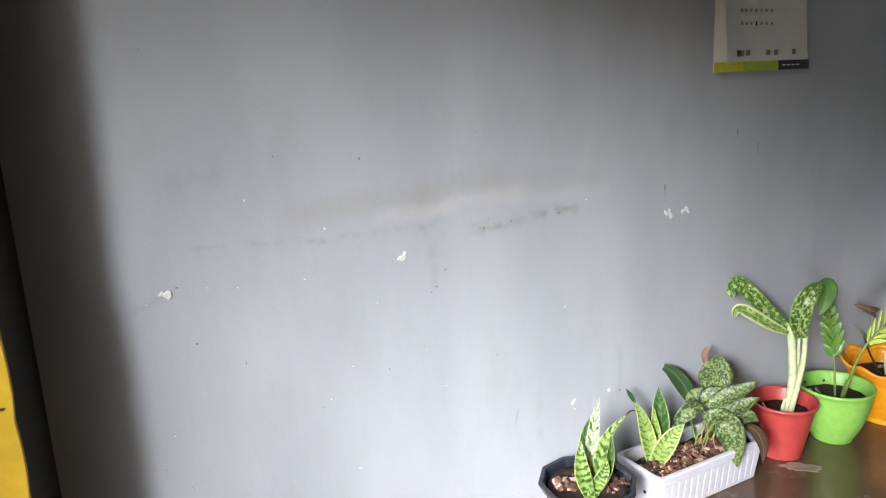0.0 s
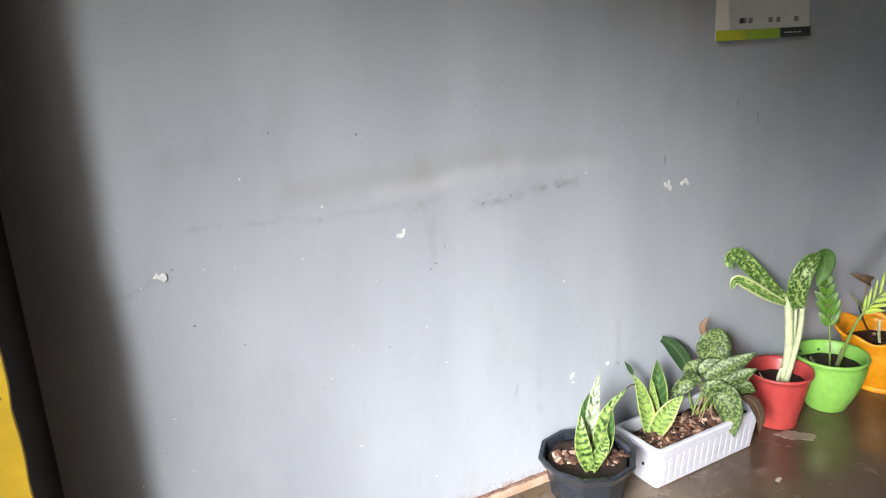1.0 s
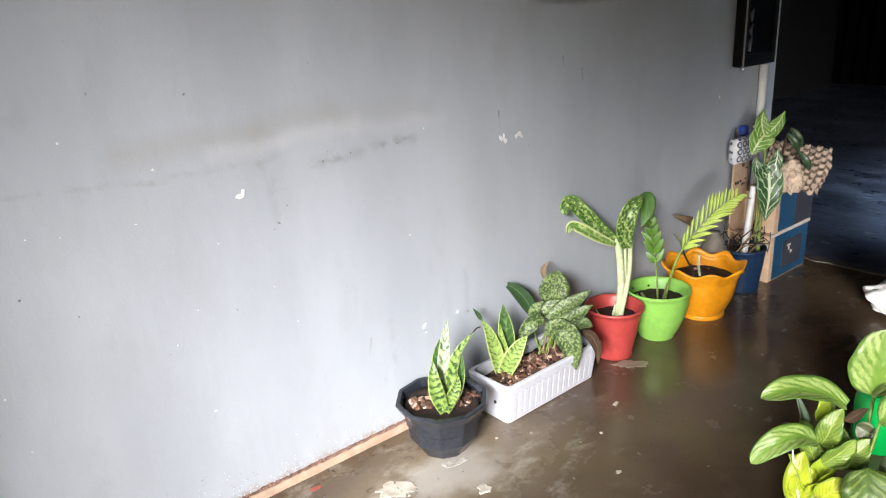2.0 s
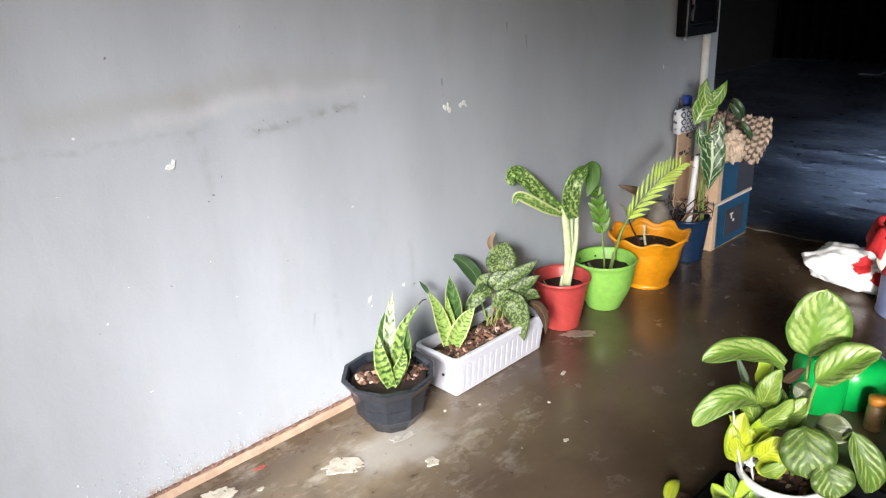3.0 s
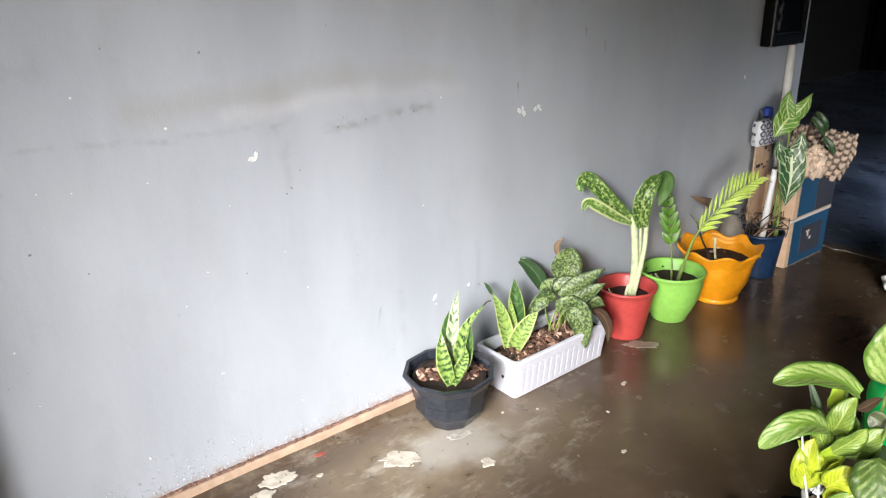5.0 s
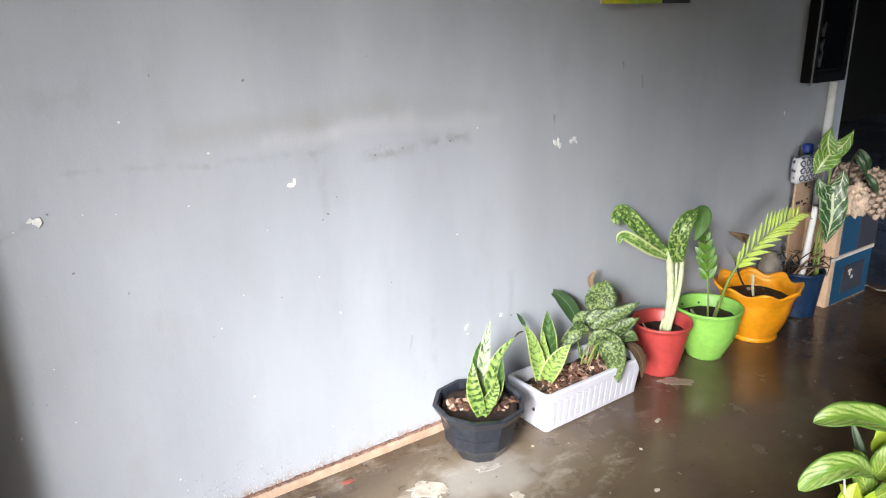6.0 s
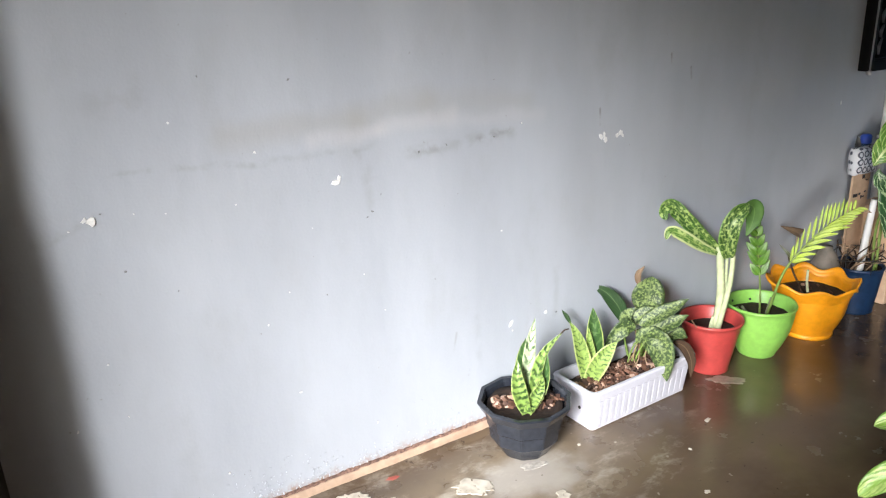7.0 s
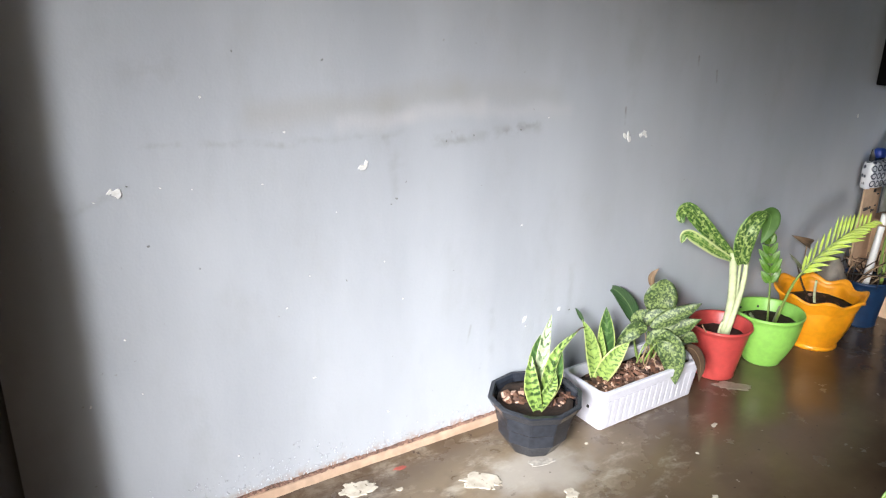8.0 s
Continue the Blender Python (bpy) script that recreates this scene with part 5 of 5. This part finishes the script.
blade(wp, fan([(-0.072, 0.332, 0.0), (-0.112, 0.358, 0.02), (-0.150, 0.356, 0.03), (-0.180, 0.334, 0.03), (-0.202, 0.306, 0.03)]), 0.050, FEATHER, fold=0.45, face=Vector((0.5, 0.4, -0.77)), wave=0.04, seed=3)
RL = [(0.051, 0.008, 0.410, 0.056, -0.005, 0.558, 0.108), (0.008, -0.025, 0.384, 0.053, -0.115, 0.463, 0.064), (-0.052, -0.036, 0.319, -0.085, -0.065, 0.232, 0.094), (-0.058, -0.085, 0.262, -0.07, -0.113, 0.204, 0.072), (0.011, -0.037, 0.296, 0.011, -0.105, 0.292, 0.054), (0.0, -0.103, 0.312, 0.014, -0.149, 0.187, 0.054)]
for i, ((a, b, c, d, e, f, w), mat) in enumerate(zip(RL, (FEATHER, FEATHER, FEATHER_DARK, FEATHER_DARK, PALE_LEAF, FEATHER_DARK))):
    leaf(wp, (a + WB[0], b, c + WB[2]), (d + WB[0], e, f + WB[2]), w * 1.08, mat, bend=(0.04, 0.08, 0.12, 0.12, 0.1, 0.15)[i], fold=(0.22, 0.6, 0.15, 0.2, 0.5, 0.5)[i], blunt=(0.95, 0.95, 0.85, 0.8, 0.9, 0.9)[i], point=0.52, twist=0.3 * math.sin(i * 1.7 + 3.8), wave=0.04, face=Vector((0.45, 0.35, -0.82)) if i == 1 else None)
RL2 = [(-0.001, 0.071, 0.256, -0.016, 0.122, 0.399, 0.018), (-0.02, 0.066, 0.28, -0.032, 0.103, 0.352, 0.031), (-0.029, 0.062, 0.309, -0.019, 0.029, 0.402, 0.042), (-0.054, 0.041, 0.288, -0.031, -0.002, 0.355, 0.04), (0.008, 0.077, 0.339, 0.008, 0.078, 0.401, 0.031), (-0.076, 0.078, 0.192, -0.074, 0.069, 0.314, 0.048), (-0.078, 0.049, 0.225, -0.069, 0.022, 0.286, 0.045)]
RL3 = [(-0.082, 0.03, 0.227, -0.071, -0.008, 0.289, 0.05), (-0.09, 0.019, 0.204, -0.077, -0.022, 0.241, 0.025), (0.016, 0.015, 0.355, 0.027, -0.02, 0.342, 0.036), (0.02, 0.038, 0.354, 0.03, 0.003, 0.393, 0.018), (-0.031, 0.034, 0.276, -0.024, 0.009, 0.318, 0.033), (-0.06, 0.06, 0.24, -0.03, 0.03, 0.33, 0.04), (-0.07, 0.07, 0.21, -0.1, 0.07, 0.27, 0.035), (-0.02, 0.05, 0.25, 0.0, 0.03, 0.35, 0.036), (-0.03, 0.055, 0.25, -0.05, 0.09, 0.345, 0.04), (-0.01, 0.03, 0.27, 0.015, -0.02, 0.34, 0.042), (-0.06, 0.05, 0.22, -0.085, 0.095, 0.30, 0.038), (-0.075, 0.03, 0.19, -0.06, -0.02, 0.25, 0.042)]
for i, ((a, b, c, d, e, f, w), mat) in enumerate(zip(RL2 + RL3, (DEEP, YOUNG, YOUNG, YOUNG, LIME_LEAF, YELLOW_LEAF, YELLOW_LEAF, YELLOW_LEAF, YOUNG, PALE_LEAF, DRY_LEAF, FEATHER, LIME_LEAF, YELLOW_LEAF, FEATHER, YOUNG, YOUNG, YELLOW_LEAF, YELLOW_LEAF))):
    leaf(wp, (a + WB[0], b, c + WB[2]), (d + WB[0], e, f + WB[2]), w * 1.12, mat, bend=0.06 + 0.05 * (i % 3), fold=0.3, blunt=0.85, point=0.6, twist=0.7 * math.sin(i * 2.3), wave=0.05)
for a, b, c, d, e, f, w in [(0.007, -0.023, 0.16, 0.051, 0.004, 0.409, 0.008), (0.005, -0.018, 0.16, 0.008, -0.027, 0.384, 0.006), (-0.01, 0.034, 0.16, 0.013, 0.059, 0.406, 0.008), (-0.012, 0.039, 0.16, -0.045, 0.088, 0.352, 0.007), (-0.016, -0.016, 0.16, -0.05, -0.034, 0.316, 0.007), (0.009, -0.028, 0.16, 0.012, -0.039, 0.294, 0.006), (0.01, -0.032, 0.16, 0.0, -0.103, 0.309, 0.006)]:
    stem(wp, (a + WB[0], b, c), (d + WB[0], e, f + WB[2]), w, STEM, 0.008)
for a, b in (((-0.063, 0.052, 0.16), (-0.064, 0.086, 0.304)), ((-0.058, 0.033, 0.16), (-0.052, 0.045, 0.226))):
    stem(wp, a, b, 0.004, PVC, 0.003, "white_tag")
for x, y in ((-0.02, 0.06), (0.03, 0.04)):
    part("white_pebble", flake(0, 0, 0.016, int(x * 1000), 0.012), PVC, wp).matrix_basis = pose(x, y, 0.165, 10, 8)

ros = thing("seedling_pot", (3.588, -1.045, 0.0145), "small dark pot of bright green seedlings in the crate", "potted plant")
part("pot", lathe([(0.03, 0), (0.04, 0.095), (0.042, 0.1), (0.038, 0.1), (0.036, 0.085)], 20, close=True), BLACK_PLASTIC, ros, smooth=True)
rnd = random.Random(77)
for i in range(11):
    a = i * 2.4
    rr = 0.03 + 0.003 * i
    leaf(ros, (0.006 * math.cos(a), 0.006 * math.sin(a), 0.1), (rr * math.cos(a), rr * math.sin(a), 0.125 + 0.05 * rnd.random()), 0.034, (LIME_LEAF, FEATHER)[i % 2], bend=0.2, fold=0.2, blunt=1.0, point=0.5)
dl = thing("fallen_leaf", (3.68, -0.87, 0.003), "curled yellowing fallen leaf on the brown floor", "leaf")
leaf(dl, (-0.035, 0, 0.0), (0.035, 0.012, 0.014), 0.032, YELLOW_LEAF, bend=0.2, fold=0.5, face=Vector((0, 0, -1)))
leaf(dl, (-0.02, -0.008, 0.0), (0.01, -0.04, 0.008), 0.02, DRY_LEAF, bend=0.2, fold=0.5, face=Vector((0, 0, -1)))

jug = thing("green_watering_can", (4.335, -0.995, 0), "emerald green plastic watering can with rounded shoulders", "watering can")


def boxy(power, turn):
    """Squares off a turned body."""
    def f(a, r, h):
        c, t = abs(math.cos(a - turn)), abs(math.sin(a - turn))
        return r / (c ** power + t ** power) ** (1 / power), h
    return f


part("body", lathe([(0.070, 0), (0.078, 0.006), (0.082, 0.080), (0.080, 0.105), (0.070, 0.124), (0.052, 0.134), (0.02, 0.137)], 44, boxy(3.0, -0.75), close=True), BOTTLE_GREEN, jug, smooth=True).matrix_basis = Matrix.Translation(fan([(0.040, 0, -0.01)])[0])
tank = part("front_tank", lathe([(0.058, 0), (0.064, 0.006), (0.067, 0.115), (0.064, 0.138), (0.055, 0.153), (0.038, 0.160), (0.02, 0.162)], 44, boxy(2.6, -0.75), close=True), BOTTLE_GREEN, jug, smooth=True)
tank.matrix_basis = Matrix.Translation(fan([(-0.070, 0, 0.012)])[0])
for k in range(7):
    part("rib", box(-0.004, 0.004, -0.010, 0.010, -0.003, 0.004, 0.002), BOTTLE_GREEN, tank).matrix_basis = Matrix.Translation(fan([(-0.036 + 0.012 * k, 0.1555, 0.026)])[0]) @ Matrix.Rotation(-0.75, 4, "Z")
part("handle", tube(fan([(-0.05, 0.157, 0.0), (-0.02, 0.172, -0.005), (0.015, 0.160, -0.01), (0.04, 0.130, -0.01)]), 0.010), BOTTLE_GREEN, jug, smooth=True)
jar = thing("spice_jar", (4.255, -1.105, 0), "small jar of brown spice with an amber lid", "jar")
glass = part("jar", lathe([(0.018, 0), (0.022, 0.003), (0.022, 0.062), (0.018, 0.072), (0.017, 0.075)], 24, close=True), JAR_BODY, jar, smooth=True)
part("lid", lathe([(0.02, 0.0755), (0.021, 0.077), (0.021, 0.094), (0.018, 0.097)], 24, close=True), AMBER, glass, "amber plastic lid", smooth=True)


def lump(name, at, label, category, size, material, seed, squash=0.6, detail=4, rough=0.35):
    t = thing(name, at, label, category)
    bm = bmesh.new()
    bmesh.ops.create_icosphere(bm, subdivisions=5, radius=1)
    off = Vector((seed * 3.1, seed * 1.7, 0))
    for v in bm.verts:
        d = noise.noise(v.co * 1.6 + off) * rough + abs(noise.noise(v.co * 3.3 + off)) * rough * 0.7 + abs(noise.noise(v.co * 8 + off)) * rough * 0.18
        c = v.co * (0.85 + d)
        v.co = Vector((c.x * size[0], c.y * size[1], max(-0.98, c.z) * size[2] + size[2] * 0.98))
    part("film", bm, material, t, smooth=True)
    return t


lump("clear_plastic_bag", (4.06, -1.29, 0), "crumpled clear plastic bag on the floor", "plastic bag", (0.085, 0.085, 0.075), FILM, 2)
wb = lump("white_carrier_bag", (5.15, -0.735, 0), "crumpled white and red carrier bag on the floor", "plastic bag", (0.115, 0.175, 0.080), BAG, 5, rough=0.26)
film = wb.children[0].data
for cy, cz, wide in ((-0.06, 0.115, 0.024), (0.125, 0.06, 0.016), (-0.12, 0.085, 0.020)):
    bm = bmesh.new()
    seen = {}
    for f in film.polygons:
        c = f.center
        if f.normal.x < 0.35 and f.normal.z > -0.2 and math.hypot(c.y - cy, (c.z - cz) * 0.8) < wide * (1 + 0.6 * noise.noise(c * 30)):
            for i in f.vertices:
                if i not in seen:
                    v = film.vertices[i]
                    seen[i] = bm.verts.new(v.co + v.normal * 0.002)
            bm.faces.new([seen[i] for i in f.vertices])
    left, best = set(bm.faces), []
    while left:
        island, edge = [], [left.pop()]
        while edge:
            f = edge.pop()
            island.append(f)
            for e in f.edges:
                for g in e.link_faces:
                    if g in left:
                        left.remove(g)
                        edge.append(g)
        best = max(best, island, key=len)
    keep = set(best)
    bmesh.ops.delete(bm, geom=[f for f in bm.faces if f not in keep], context="FACES")
    part("red_print", bm, RED_CLOTH, wb, "red printed patch", smooth=True)

can = thing("paint_tin", (5.045, -0.985, 0), "dusty blue tin with a red rim", "tin")
shell = part("tin", lathe([(0.112, 0), (0.116, 0.003), (0.116, 0.008), (0.113, 0.011), (0.113, 0.14), (0.11, 0.146)], 48, close=True), CAN_BLUE, can, smooth=True)
part("rim", lathe([(0.116, 0.1462), (0.118, 0.149), (0.118, 0.154), (0.112, 0.156)], 48, close=True), RED_CLOTH, shell, "red painted rim", smooth=True)
part("seam", box(-0.1165, -0.1125, -0.002, 0.004, 0.012, 0.14, 0.001), PVC, shell, "pale seam")
part("sticker", lathe([(0.011, 0), (0.011, 0.002)], 14, close=True), PVC, shell).matrix_basis = pose(-0.1115, 0.025, 0.11, 0, -90, -12)
basin = thing("black_basin", (5.075, -0.995, 0.157), "deep black basin on the tin with packets and cloth", "basin")
part("bowl", lathe([(0.10, 0), (0.112, 0.004), (0.160, 0.115), (0.172, 0.124), (0.172, 0.13), (0.165, 0.13), (0.12, 0.03), (0.04, 0.025)], 40, close=True), BLACK_PLASTIC, basin, smooth=True)
part("cord_handle", tube([(-0.145, 0.03, 0.125), (-0.165, 0.015, 0.10), (-0.168, 0.0, 0.06), (-0.155, -0.02, 0.035), (-0.15, -0.05, 0.05), (-0.15, -0.075, 0.11)], 0.006), CREAM_WIRE, basin, "cream cord handle", smooth=True)
cloth = thing("red_cloth", (5.075, -0.995, 0.157), "bright red cloth draped over the basin edge", "cloth")
bm = bmesh.new()
g = []
for i in range(37):
    u = i / 36
    a = radians(-25 + 170 * u)
    row = []
    for j in range(11):
        v = j / 10
        r = 0.150 + 0.042 * v + 0.006 * math.sin(11 * a + 3 * v)
        z = 0.124 + 0.05 * math.sin(math.pi * (0.35 + 0.65 * v)) * (1 - 0.55 * u) - 0.075 * max(0, v - 0.45) * (0.6 + 0.9 * u) + 0.006 * math.sin(17 * a)
        row.append(bm.verts.new((r * math.cos(a), r * math.sin(a), z)))
    g.append(row)
for i in range(36):
    for j in range(10):
        bm.faces.new((g[i][j], g[i + 1][j], g[i + 1][j + 1], g[i][j + 1]))
ob = part("fabric", bm, RED_CLOTH, cloth, smooth=True)
ob.modifiers.new("thickness", "SOLIDIFY").thickness = 0.006
for nm, at, size, mat, lab in (("food_packet", (5.02, -0.935, 0.19), (0.06, 0.055, 0.07), PACKET, "tan foil food packet lying in the basin"), ("food_packet", (5.06, -1.04, 0.19), (0.06, 0.055, 0.075), PRINTED, "white printed food packet lying in the basin"), ("food_packet", (4.965, -0.885, 0.16), (0.016, 0.020, 0.062), CREAM_WIRE, "pale yellow packet hanging at the basin edge")):
    lump(nm, at, lab, "food packet", size, mat, at[1] * 10, rough=0.2)

# ---- dim back room ----
drum = thing("red_drum", (10.2, 0.36, 0), "red enamel drum standing in the dim back room", "drum")
part("body", lathe([(0.13, 0), (0.14, 0.01), (0.14, 0.12), (0.146, 0.125), (0.146, 0.135), (0.14, 0.14), (0.14, 0.3), (0.12, 0.34), (0.06, 0.36)], 32, close=True), DIM_RED, drum, smooth=True)
part("collar", lathe([(0.06, 0.3605), (0.07, 0.365), (0.07, 0.41), (0.05, 0.415)], 24, close=True), BLACK_MATT, drum, smooth=True)
cur = thing("curtain", (11.7, 1.55, 0), "hanging curtain against the far wall, dimness in its colour", "curtain")
bm = bmesh.new()
g = [[bm.verts.new((0.04 * math.sin(i * 1.1), -0.8 + 1.6 * i / 60, z)) for z in (0.04, 1.2, 2.3)] for i in range(61)]
for a, b in zip(g, g[1:]):
    for j in range(2):
        bm.faces.new((a[j], b[j], b[j + 1], a[j + 1]))
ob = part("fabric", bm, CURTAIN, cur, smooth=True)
ob.modifiers.new("thickness", "SOLIDIFY").thickness = 0.006
part("rod", tube([(0, -0.9, 2.32), (0, 0.9, 2.32)], 0.012), BLACK_MATT, cur)
rag = thing("pale_mat", (11.0, 1.0, 0), "small pale mat on the dim back room floor", "mat")
part("mat", box(-0.12, 0.12, -0.1, 0.1, 0.0, 0.015, 0.004), plain("pale_blue_mat", (0.12, 0.14, 0.2), 0.8, 0.2, 40), rag)
